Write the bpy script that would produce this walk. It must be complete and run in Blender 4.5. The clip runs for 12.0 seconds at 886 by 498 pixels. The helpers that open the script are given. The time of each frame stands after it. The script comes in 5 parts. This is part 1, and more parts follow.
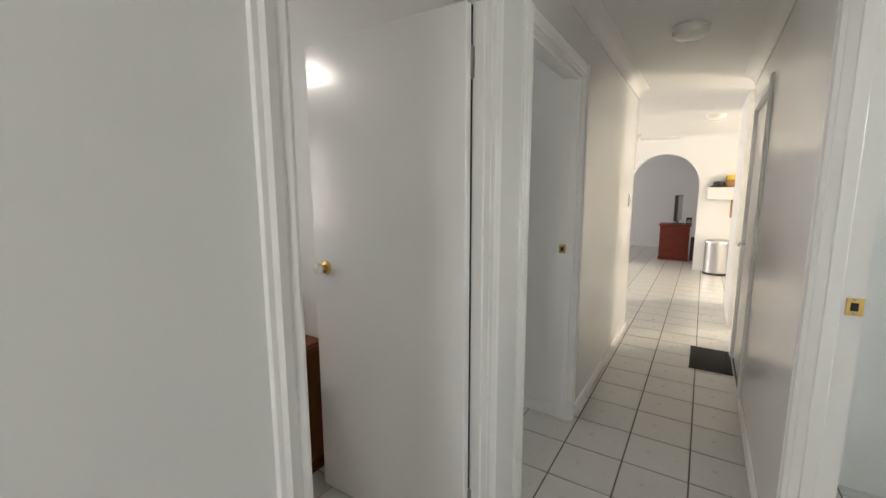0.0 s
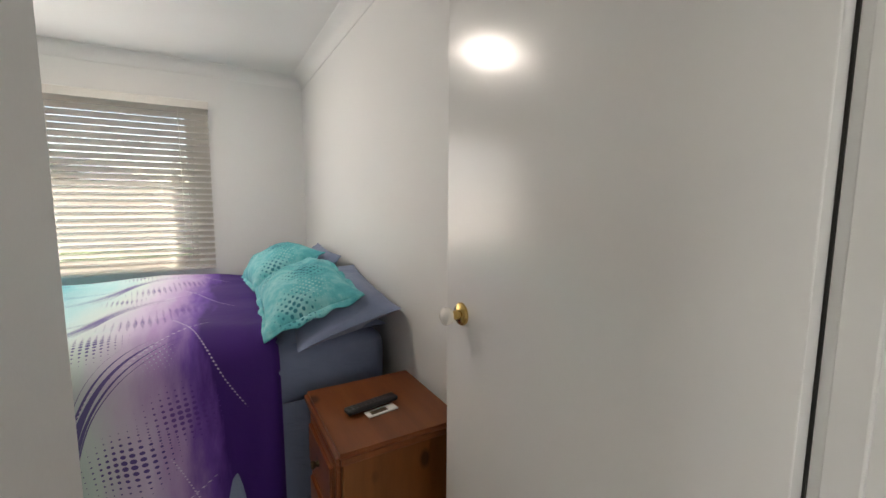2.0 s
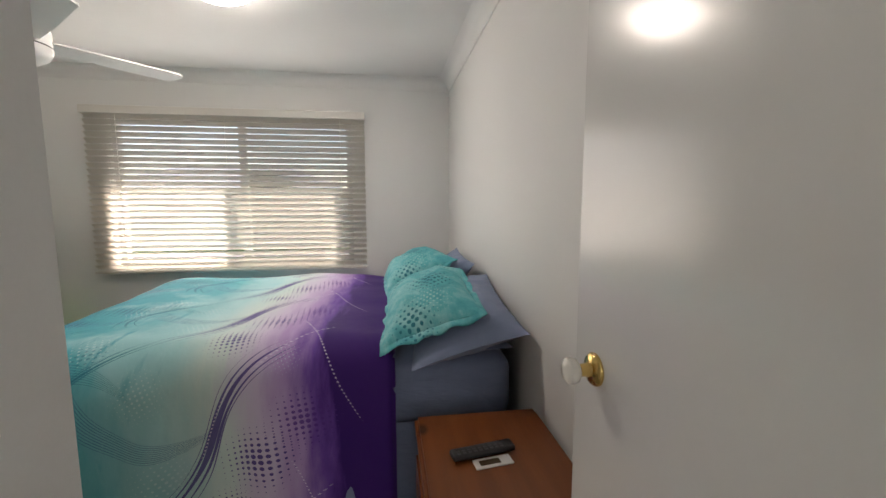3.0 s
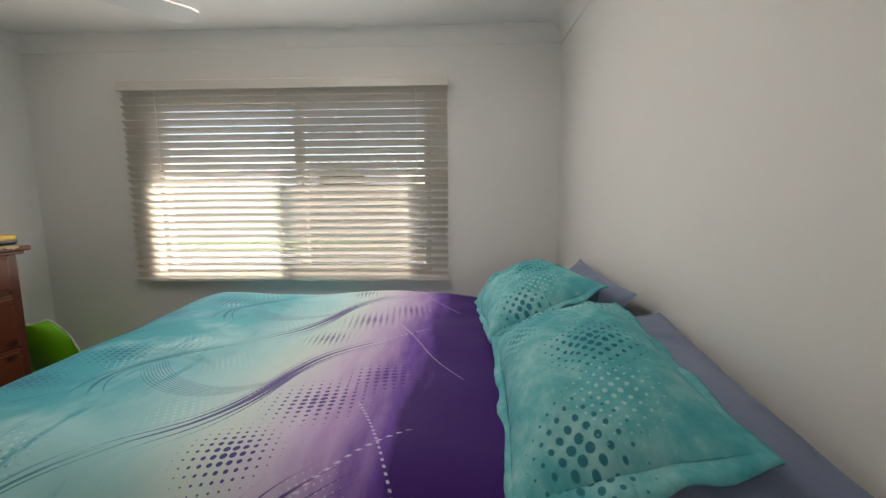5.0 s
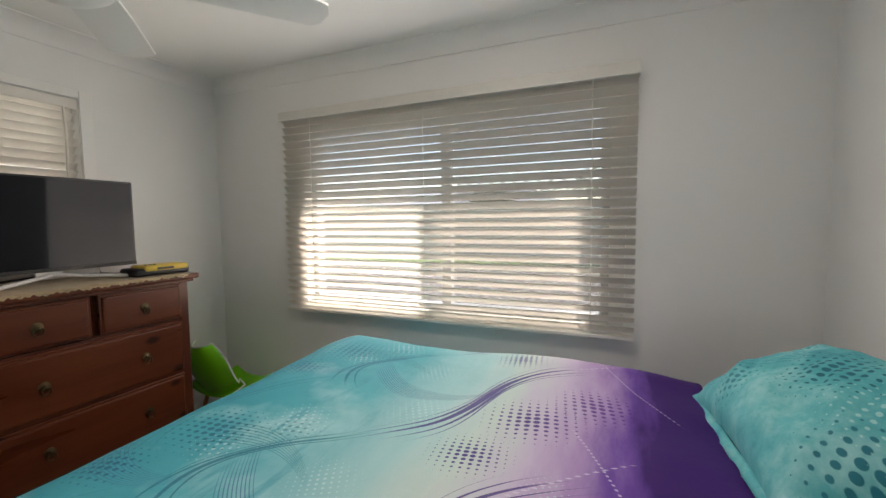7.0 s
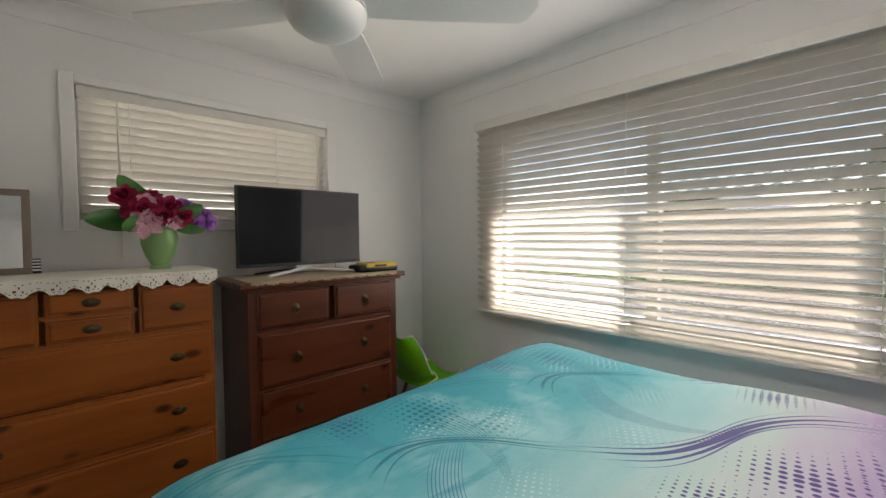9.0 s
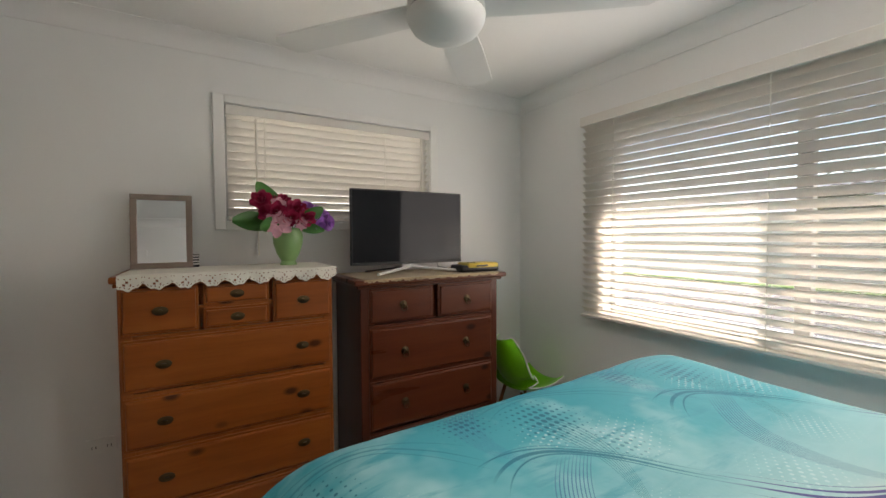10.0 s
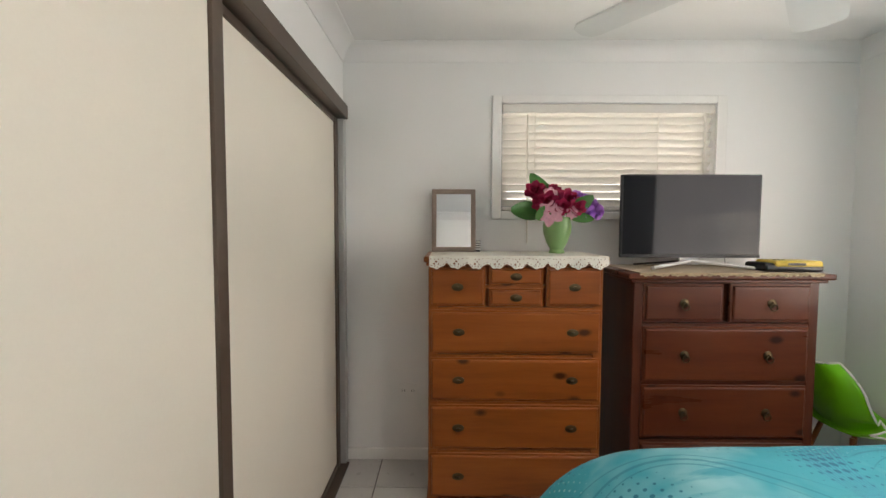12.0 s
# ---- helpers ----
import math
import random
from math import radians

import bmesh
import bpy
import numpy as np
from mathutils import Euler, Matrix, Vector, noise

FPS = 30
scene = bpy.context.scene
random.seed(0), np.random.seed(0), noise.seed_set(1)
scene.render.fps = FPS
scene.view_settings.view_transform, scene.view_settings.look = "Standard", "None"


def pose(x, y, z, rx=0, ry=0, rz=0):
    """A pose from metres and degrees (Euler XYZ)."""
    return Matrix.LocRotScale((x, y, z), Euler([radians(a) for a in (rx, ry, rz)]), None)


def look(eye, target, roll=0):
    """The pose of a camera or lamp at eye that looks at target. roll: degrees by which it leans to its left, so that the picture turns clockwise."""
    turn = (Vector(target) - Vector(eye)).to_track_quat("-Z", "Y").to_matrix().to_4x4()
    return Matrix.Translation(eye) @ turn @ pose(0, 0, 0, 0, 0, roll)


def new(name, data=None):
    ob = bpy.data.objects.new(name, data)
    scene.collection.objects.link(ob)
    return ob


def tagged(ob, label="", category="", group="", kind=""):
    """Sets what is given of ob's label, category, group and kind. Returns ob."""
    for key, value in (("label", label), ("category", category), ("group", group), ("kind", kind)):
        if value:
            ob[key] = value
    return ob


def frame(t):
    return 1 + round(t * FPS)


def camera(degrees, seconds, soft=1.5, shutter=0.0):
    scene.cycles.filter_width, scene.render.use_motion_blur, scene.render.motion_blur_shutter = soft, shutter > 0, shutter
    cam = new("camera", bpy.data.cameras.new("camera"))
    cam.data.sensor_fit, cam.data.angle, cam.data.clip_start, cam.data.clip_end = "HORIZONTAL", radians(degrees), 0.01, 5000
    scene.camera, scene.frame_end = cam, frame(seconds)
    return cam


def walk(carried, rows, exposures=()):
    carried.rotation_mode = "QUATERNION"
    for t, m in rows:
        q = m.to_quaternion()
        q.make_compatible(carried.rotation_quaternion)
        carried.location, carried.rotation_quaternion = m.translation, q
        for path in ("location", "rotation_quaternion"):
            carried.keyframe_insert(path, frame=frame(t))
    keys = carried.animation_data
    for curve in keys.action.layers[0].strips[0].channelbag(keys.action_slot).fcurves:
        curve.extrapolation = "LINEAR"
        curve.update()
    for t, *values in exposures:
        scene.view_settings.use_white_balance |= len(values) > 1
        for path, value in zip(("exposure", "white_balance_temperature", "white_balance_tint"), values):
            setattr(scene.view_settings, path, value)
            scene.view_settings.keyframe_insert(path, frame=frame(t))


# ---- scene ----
cam = camera(95.3, 12.0)
PATH = [
    (0, (0.047, 0.028, 1.432), (-1.024, 1.694, 1.152), -0.1),
    (0.5, (-0.034, 0.192, 1.42), (-1.009, 1.915, 1.139), 0.2),
    (1, (-0.151, 0.352, 1.429), (-1.275, 1.988, 1.184), 0.8),
    (1.5, (-0.303, 0.504, 1.404), (-1.712, 1.906, 1.187), 1.2),
    (2, (-0.465, 0.671, 1.391), (-2.188, 1.661, 1.168), 0.3),
    (2.5, (-0.559, 0.816, 1.397), (-2.476, 1.339, 1.17), -0.2),
    (3, (-0.672, 0.858, 1.405), (-2.641, 1.132, 1.186), -0.1),
    (3.2, (-0.749, 0.837, 1.406), (-2.722, 1.081, 1.191), -0.0),
    (5, (-1.514, 0.739, 1.393), (-3.498, 0.675, 1.152), -0.5),
    (5.5, (-1.697, 0.639, 1.412), (-3.68, 0.563, 1.158), -0.9),
    (6, (-1.871, 0.597, 1.409), (-3.838, 0.315, 1.186), -0.3),
    (6.5, (-2.031, 0.596, 1.451), (-3.946, 0.048, 1.273), -0.4),
    (8.5, (-2.045, 0.496, 1.405), (-3.576, -0.79, 1.331), -0.6),
    (9, (-2.041, 0.483, 1.402), (-3.402, -0.981, 1.33), -0.5),
    (9.5, (-2.017, 0.453, 1.398), (-3.209, -1.152, 1.33), -0.5),
    (10, (-1.985, 0.42, 1.403), (-2.999, -1.303, 1.335), -0.3),
    (10.5, (-1.96, 0.398, 1.395), (-2.79, -1.42, 1.328), -0.2),
    (11, (-1.918, 0.381, 1.382), (-2.536, -1.52, 1.316), -0.1),
    (11.5, (-1.857, 0.375, 1.392), (-2.199, -1.594, 1.302), -0.1),
    (12, (-1.77, 0.356, 1.38), (-1.753, -1.642, 1.281), 0.2),
]
walk(cam, [(t, look(eye, target, roll)) for t, eye, target, roll in PATH], [(0.0, 2.1, 6800, 14), (1.5, 2.1, 6950, 15), (3.0, 1.75, 7100, 17), (5.5, 1.5, 7050, 15), (8.5, 1.5, 6950, 15), (10.0, 1.75, 7050, 16), (11.0, 2.05, 7200, 17), (12.0, 2.4, 6900, 15)])

# ---- light ----
world = bpy.data.worlds.new("sky")
scene.world = world
world.use_nodes = True
wn = world.node_tree
sky = wn.nodes.new("ShaderNodeTexSky")
sky.sky_type, sky.sun_disc = "NISHITA", False
sky.sun_elevation, sky.sun_rotation = radians(45), radians(307)
wn.nodes["Background"].inputs["Strength"].default_value = 0.15
wn.links.new(sky.outputs[0], wn.nodes["Background"].inputs["Color"])
sun = new("sun", bpy.data.lights.new("sun", "SUN"))
sun.data.energy, sun.data.angle, sun.data.color = 5.0, radians(0.5), (1, 0.96, 0.9)
sun.matrix_world = look((-5.65, 4.26, 7.07), (0, 0, 0))


def area_lamp(name, at, to, wide, high, watts, colour):
    """A rectangular area lamp, used for a window's daylight and for added fill."""
    lamp = new(name, bpy.data.lights.new(name, "AREA"))
    lamp.data.shape, lamp.data.size, lamp.data.size_y = "RECTANGLE", wide, high
    lamp.data.energy, lamp.data.color = watts, colour
    lamp.matrix_world = look(at, to)
    return lamp


# added fill on the room side of the blind, to brighten the bedroom
area_lamp("fill_west", (-4.03, -0.33, 1.5), (0, -0.33, 1.6), 1.75, 1.1, 3.2, (1.0, 0.98, 0.96))
# added fill beyond the archway; no window is known or built there
area_lamp("fill_family", (-4.9, 10.3, 1.5), (0, 10.3, 1.3), 2.0, 1.4, 9, (0.98, 0.96, 1.0))
area_lamp("daylight_south", (-2.7, -2.14, 1.8), (-2.7, 0, 1.8), 1.2, 0.58, 2.64, (1.0, 0.93, 0.84))
# living room fill, added without a seen source; the wall has no opening
area_lamp("fill_living", (-4.9, 7.2, 1.5), (0, 7.2, 1.3), 2.2, 1.6, 24.2, (1.0, 0.97, 0.93))
area_lamp("daylight_kitchen", (3.3, 7.0, 1.6), (-0.57, 4.2, 1.3), 0.6, 1.2, 30.8, (1.0, 0.9, 0.72))
area_lamp("daylight_bathroom", (2.45, 1.3, 1.75), (0, 1.2, 1.2), 0.9, 0.7, 7.26, (0.95, 0.98, 1.0))
# lamp added unseen inside the next room to brighten it
area_lamp("fill_study", (-3.3, 2.6, 1.6), (0, 2.3, 1.3), 1.0, 1.0, 6.6, (0.95, 0.98, 1.0))
# added behind the start of the walk to brighten the hall walls
area_lamp("fill_hall_end", (-0.11, -1.58, 1.5), (-0.11, 0, 1.4), 0.64, 1.16, 2.2, (1.0, 0.98, 0.94))

# ---- materials ----


def nodes_of(name, rough=0.6, metal=0.0, spec=0.5):
    m = bpy.data.materials.new(name)
    m.use_nodes = True
    b = m.node_tree.nodes["Principled BSDF"]
    b.inputs["Roughness"].default_value = rough
    b.inputs["Metallic"].default_value = metal
    b.inputs["Specular IOR Level"].default_value = spec
    return m, m.node_tree, b


def add_node(nt, kind, **kw):
    n = nt.nodes.new(kind)
    for k, v in kw.items():
        n.inputs[k].default_value = v
    return n


def mathn(nt, op, a, b=0.0, c=0.0):
    n = nt.nodes.new("ShaderNodeMath")
    n.operation = op
    for i, v in enumerate((a, b, c)):
        if isinstance(v, (int, float)):
            n.inputs[i].default_value = v
        else:
            nt.links.new(v, n.inputs[i])
    return n.outputs[0]


def ramp(nt, fac, stops, smooth=False):
    r = nt.nodes.new("ShaderNodeValToRGB")
    r.color_ramp.interpolation = "EASE" if smooth else "LINEAR"
    els = r.color_ramp.elements
    while len(els) < len(stops):
        els.new(0.5)
    for e, (p, c) in zip(els, stops):
        e.position, e.color = p, (*c, 1)
    nt.links.new(fac, r.inputs[0])
    return r.outputs[0]


def mixc(nt, fac, a, b, blend="MIX"):
    n = nt.nodes.new("ShaderNodeMix")
    n.data_type, n.blend_type = "RGBA", blend
    for sock, v in ((n.inputs[0], fac), (n.inputs[6], a), (n.inputs[7], b)):
        if isinstance(v, (int, float)):
            sock.default_value = v
        elif isinstance(v, tuple):
            sock.default_value = (*v, 1)
        else:
            nt.links.new(v, sock)
    return n.outputs[2]


def coords(nt, scale=(1, 1, 1), source="Object"):
    tc = nt.nodes.new("ShaderNodeTexCoord")
    mp = nt.nodes.new("ShaderNodeMapping")
    mp.inputs["Scale"].default_value = scale
    nt.links.new(tc.outputs[source], mp.inputs[0])
    return mp.outputs[0]


def noise_of(nt, vec, scale, detail=3.0, rough=0.5):
    n = add_node(nt, "ShaderNodeTexNoise", Scale=scale, Detail=detail, Roughness=rough)
    nt.links.new(vec, n.inputs["Vector"])
    return n.outputs["Fac"]


def bump(nt, b, height, strength, distance):
    n = add_node(nt, "ShaderNodeBump", Strength=strength, Distance=distance)
    nt.links.new(height, n.inputs["Height"])
    nt.links.new(n.outputs[0], b.inputs["Normal"])


def plain(name, colour, rough=0.5, metal=0.0, vary=0.06, grain=40.0, relief=0.0, spec=0.5, wear=3.0):
    """A surface of one colour with a broad and a fine variation."""
    m, nt, b = nodes_of(name, rough, metal, spec)
    v = coords(nt)
    fine, broad = noise_of(nt, v, grain, 4), noise_of(nt, v, wear, 3)
    dark = tuple(c * (1 - vary) for c in colour)
    lite = tuple(min(1, c * (1 + vary)) for c in colour)
    mixed = mathn(nt, "ADD", mathn(nt, "MULTIPLY", fine, 0.4), mathn(nt, "MULTIPLY", broad, 0.6))
    nt.links.new(ramp(nt, mixed, [(0.3, dark), (0.7, lite)]), b.inputs["Base Color"])
    r = mathn(nt, "ADD", mathn(nt, "MULTIPLY", mathn(nt, "SUBTRACT", broad, 0.5), 0.35 * rough), rough)
    nt.links.new(r, b.inputs["Roughness"])
    if relief:
        bump(nt, b, fine, 0.35, relief)
    return m


def timber(name, dark, mid, lite, rough=0.32, along="X", knots=True):
    """Stained pine: long grain, a few dark knots, satin varnish."""
    m, nt, b = nodes_of(name, rough, 0.0, 0.32)
    stretch = {"X": (0.9, 9, 9), "Z": (9, 9, 0.9), "Y": (9, 0.9, 9)}[along]
    info = nt.nodes.new("ShaderNodeObjectInfo")
    tc = nt.nodes.new("ShaderNodeTexCoord")
    off = nt.nodes.new("ShaderNodeVectorMath")
    off.operation = "ADD"
    nt.links.new(tc.outputs["Object"], off.inputs[0])
    comb = nt.nodes.new("ShaderNodeCombineXYZ")
    for i, k in enumerate((7.0, 13.0, 5.0)):
        nt.links.new(mathn(nt, "MULTIPLY", info.outputs["Random"], k), comb.inputs[i])
    nt.links.new(comb.outputs[0], off.inputs[1])
    mp = nt.nodes.new("ShaderNodeMapping")
    mp.inputs["Scale"].default_value = stretch
    nt.links.new(off.outputs[0], mp.inputs[0])
    grain = noise_of(nt, mp.outputs[0], 1.7, 5, 0.55)
    fine = noise_of(nt, mp.outputs[0], 14, 4, 0.6)
    g = mathn(nt, "ADD", mathn(nt, "MULTIPLY", grain, 0.85), mathn(nt, "MULTIPLY", fine, 0.15))
    col = ramp(nt, g, [(0.16, dark), (0.5, mid), (0.84, lite)])
    if knots:
        kp = nt.nodes.new("ShaderNodeMapping")
        kp.inputs["Scale"].default_value = tuple(4.2 if s < 1 else 7.5 for s in stretch)
        nt.links.new(off.outputs[0], kp.inputs[0])
        vor = add_node(nt, "ShaderNodeTexVoronoi", Scale=1.0)
        nt.links.new(kp.outputs[0], vor.inputs["Vector"])
        wob = mathn(nt, "ADD", vor.outputs["Distance"], mathn(nt, "MULTIPLY", mathn(nt, "SUBTRACT", grain, 0.5), 0.06))
        k = ramp(nt, wob, [(0.08, (0.0, 0.0, 0.0)), (0.17, (1, 1, 1))])
        col = mixc(nt, mathn(nt, "SUBTRACT", 1.0, k), col, tuple(c * 0.4 for c in dark))
    nt.links.new(col, b.inputs["Base Color"])
    nt.links.new(mathn(nt, "ADD", mathn(nt, "MULTIPLY", grain, 0.1), rough - 0.02), b.inputs["Roughness"])
    return m


def cloth(name, colour, vary=0.1, rough=0.85, creases=0.0):
    m, nt, b = nodes_of(name, rough, 0, 0.25)
    v = coords(nt)
    broad, weave = noise_of(nt, v, 6, 4), noise_of(nt, v, 420, 2)
    nt.links.new(ramp(nt, broad, [(0.3, tuple(c * (1 - vary) for c in colour)), (0.7, tuple(min(1, c * (1 + vary)) for c in colour))]), b.inputs["Base Color"])
    b.inputs["Sheen Weight"].default_value = 0.15
    bump(nt, b, weave, 0.25, 0.0006)
    if creases:
        fold = noise_of(nt, coords(nt, (1.6, 1.6, 6.5)), 2.4, 4, 0.55)
        bump(nt, b, mathn(nt, "ABSOLUTE", mathn(nt, "SUBTRACT", fold, 0.5)), 0.5, creases)
    return m


def uv_xy(nt):
    uv = nt.nodes.new("ShaderNodeUVMap")
    uv.uv_map = "flat"
    sep = nt.nodes.new("ShaderNodeSeparateXYZ")
    nt.links.new(uv.outputs[0], sep.inputs[0])
    return uv.outputs[0], sep.outputs[0], sep.outputs[1]


def halftone(nt, x, y, cx, cy, rad, step, turn=0.5, squash=1.0, big=0.46):
    """A round patch of printed dots, large in the middle and small at the rim: 1 inside a dot."""
    c, s = math.cos(turn), math.sin(turn)
    px, py = mathn(nt, "SUBTRACT", x, cx), mathn(nt, "SUBTRACT", y, cy)
    a = mathn(nt, "ADD", mathn(nt, "MULTIPLY", px, c), mathn(nt, "MULTIPLY", py, s))
    d = mathn(nt, "SUBTRACT", mathn(nt, "MULTIPLY", py, c), mathn(nt, "MULTIPLY", px, s))
    d = mathn(nt, "DIVIDE", d, squash)
    away = mathn(nt, "SQRT", mathn(nt, "ADD", mathn(nt, "MULTIPLY", a, a), mathn(nt, "MULTIPLY", d, d)))
    size = mathn(nt, "MULTIPLY", mathn(nt, "SUBTRACT", 1.0, mathn(nt, "DIVIDE", away, rad)), big)
    fa = mathn(nt, "SUBTRACT", mathn(nt, "FRACT", mathn(nt, "DIVIDE", a, step)), 0.5)
    fd = mathn(nt, "SUBTRACT", mathn(nt, "FRACT", mathn(nt, "DIVIDE", d, step)), 0.5)
    dot = mathn(nt, "SQRT", mathn(nt, "ADD", mathn(nt, "MULTIPLY", fa, fa), mathn(nt, "MULTIPLY", fd, fd)))
    edge = mathn(nt, "SUBTRACT", size, dot)
    return mathn(nt, "MINIMUM", mathn(nt, "MAXIMUM", mathn(nt, "MULTIPLY", edge, 14.0), 0.0), 1.0)


def band(nt, dist, half):
    """1 within half of the line dist = 0, soft at the edge."""
    e = mathn(nt, "SUBTRACT", half, mathn(nt, "ABSOLUTE", dist))
    return mathn(nt, "MINIMUM", mathn(nt, "MAXIMUM", mathn(nt, "MULTIPLY", e, 900.0), 0.0), 1.0)


def gate(nt, v, lo, hi, soft=0.06):
    up = mathn(nt, "MINIMUM", mathn(nt, "MAXIMUM", mathn(nt, "DIVIDE", mathn(nt, "SUBTRACT", v, lo), soft), 0.0), 1.0)
    dn = mathn(nt, "MINIMUM", mathn(nt, "MAXIMUM", mathn(nt, "DIVIDE", mathn(nt, "SUBTRACT", hi, v), soft), 0.0), 1.0)
    return mathn(nt, "MULTIPLY", up, dn)


TEAL, PALE, LILAC, PURPLE = (0.02, 0.30, 0.40), (0.56, 0.68, 0.66), (0.42, 0.28, 0.56), (0.045, 0.008, 0.15)
REPEAT = 0.64
INK, DEEP = (0.06, 0.03, 0.24), (0.012, 0.16, 0.24)


def duvet_print():
    """Printed cotton: teal at the foot, pale in the middle, purple at the head, with swooping lines and dotted discs."""
    m, nt, b = nodes_of("printed_duvet_cotton", 0.7, 0, 0.3)
    uv, x, y = uv_xy(nt)
    cloud = noise_of(nt, uv, 2.2, 4, 0.55)
    streak = nt.nodes.new("ShaderNodeMapping")
    streak.inputs["Rotation"].default_value, streak.inputs["Scale"].default_value = (0, 0, 0.7), (2, 9, 1)
    nt.links.new(uv, streak.inputs[0])
    wash = noise_of(nt, streak.outputs[0], 1.6, 5, 0.6)
    # the colour runs from foot to head, bent across the bed
    sway = mathn(nt, "MULTIPLY", mathn(nt, "SINE", mathn(nt, "MULTIPLY", x, 2.6)), 0.04)
    run = mathn(nt, "ADD", mathn(nt, "ADD", y, sway), mathn(nt, "MULTIPLY", mathn(nt, "SUBTRACT", wash, 0.5), 0.2))
    t = mathn(nt, "DIVIDE", mathn(nt, "ADD", run, 1.0), 2.0)
    base = ramp(nt, t, [(0.12, TEAL), (0.42, (0.07, 0.41, 0.49)), (0.56, (0.36, 0.62, 0.65)), (0.64, PALE), (0.71, (0.58, 0.5, 0.68)), (0.765, LILAC), (0.81, (0.15, 0.06, 0.36)), (0.84, PURPLE)])
    base = mixc(nt, mathn(nt, "MULTIPLY", gate(nt, cloud, 0.52, 2.0, 0.14), gate(nt, y, -2.0, 0.35, 0.3)), base, (0.3, 0.6, 0.64))
    base = mixc(nt, mathn(nt, "MULTIPLY", gate(nt, wash, 0.56, 2.0, 0.12), gate(nt, y, -2.0, 0.15, 0.3)), base, (0.06, 0.36, 0.46))

    def local(cx):
        """Distance across the bed from the nearest repeat of a motif at cx."""
        w = nt.nodes.new("ShaderNodeMath")
        w.operation = "WRAP"
        nt.links.new(mathn(nt, "SUBTRACT", x, cx), w.inputs[0])
        w.inputs[1].default_value, w.inputs[2].default_value = REPEAT / 2, -REPEAT / 2
        return w.outputs[0]

    def lay_on(mask, ink, share):
        nonlocal base
        base = mixc(nt, mathn(nt, "MULTIPLY", mask, share), base, ink)

    def cubic(p, c):
        """c0 + c1 p + c2 p^2 + c3 p^3"""
        v = mathn(nt, "MULTIPLY_ADD", p, c[3], c[2])
        return mathn(nt, "MULTIPLY_ADD", mathn(nt, "MULTIPLY_ADD", v, p, c[1]), p, c[0])

    def swoop(cx, c, lo, hi, strands, ink, share):
        """Strands that run together at the middle and part toward the ends: (offset, parting, half width)."""
        p = local(cx)
        d = mathn(nt, "SUBTRACT", y, cubic(p, c))
        on = gate(nt, p, lo, hi, 0.06)
        far = mathn(nt, "MULTIPLY", p, p)
        for off, parting, half in strands:
            e = mathn(nt, "SUBTRACT", d, mathn(nt, "MULTIPLY_ADD", far, parting, off))
            taper = mathn(nt, "MULTIPLY", mathn(nt, "MAXIMUM", mathn(nt, "SUBTRACT", 1.0, mathn(nt, "MULTIPLY", far, 7.0)), 0.25), half)
            edge = mathn(nt, "SUBTRACT", taper, mathn(nt, "ABSOLUTE", e))
            mask = mathn(nt, "MINIMUM", mathn(nt, "MAXIMUM", mathn(nt, "MULTIPLY", edge, 700.0), 0.0), 1.0)
            lay_on(mathn(nt, "MULTIPLY", mask, on), ink, share)

    def ripples(cx, bow, y_mid, y_end, y_open, spread, count, ink, share):
        """Fine arcs that spring from one point and fan out."""
        p = local(cx)
        v = mathn(nt, "SUBTRACT", y, y_mid)
        d = mathn(nt, "ADD", p, mathn(nt, "MULTIPLY", mathn(nt, "MULTIPLY", v, v), bow))
        width = mathn(nt, "MULTIPLY_ADD", mathn(nt, "SUBTRACT", y_end, y), spread, 0.012)
        u = mathn(nt, "DIVIDE", d, width)
        saw = mathn(nt, "SUBTRACT", mathn(nt, "FRACT", mathn(nt, "MULTIPLY", u, count)), 0.5)
        line = gate(nt, saw, -0.2, 0.2, 0.12)
        on = mathn(nt, "MULTIPLY", gate(nt, u, -0.5, 0.5, 0.12), gate(nt, y, y_open, y_end, 0.08))
        lay_on(mathn(nt, "MULTIPLY", line, on), ink, share)

    def dots(cx, cy, rad, step, ink, share, big=0.46, turn=0.12, squash=1.15):
        lay_on(halftone(nt, local(cx), y, 0.0, cy, rad, step, turn, squash, big), ink, share)

    def dashes(cx, c, lo, hi, half):
        p = local(cx)
        on = mathn(nt, "MULTIPLY", gate(nt, p, lo, hi, 0.03), gate(nt, mathn(nt, "FRACT", mathn(nt, "DIVIDE", p, 0.013)), 0.2, 0.7, 0.1))
        lay_on(mathn(nt, "MULTIPLY", band(nt, mathn(nt, "SUBTRACT", y, cubic(p, c)), half), on), (0.72, 0.66, 0.8), 0.8)

    MILK, PLUM = (0.62, 0.8, 0.82), (0.10, 0.03, 0.26)
    # pale speckled discs, then fine arcs, then the dark swoops and dotted discs
    for cx, cy, rad, step in ((0.03, -0.21, 0.15, 0.021), (0.20, -0.31, 0.11, 0.02), (-0.12, 0.10, 0.16, 0.018), (0.22, 0.02, 0.13, 0.016), (0.12, 0.47, 0.10, 0.014), (0.30, -0.62, 0.16, 0.024), (-0.05, -0.75, 0.14, 0.022)):
        dots(cx, cy, rad, step, MILK, 0.5, 0.3, 0.5, 1.0)
    ripples(-0.225, 2.2, 0.09, 0.29, -0.24, 0.26, 11, (0.04, 0.13, 0.30), 0.8)
    ripples(0.13, -1.8, -0.25, 0.02, -0.42, 0.30, 9, DEEP, 0.6)
    ripples(0.36, 2.4, -0.40, -0.2, -0.62, 0.32, 12, (0.05, 0.16, 0.34), 0.6)
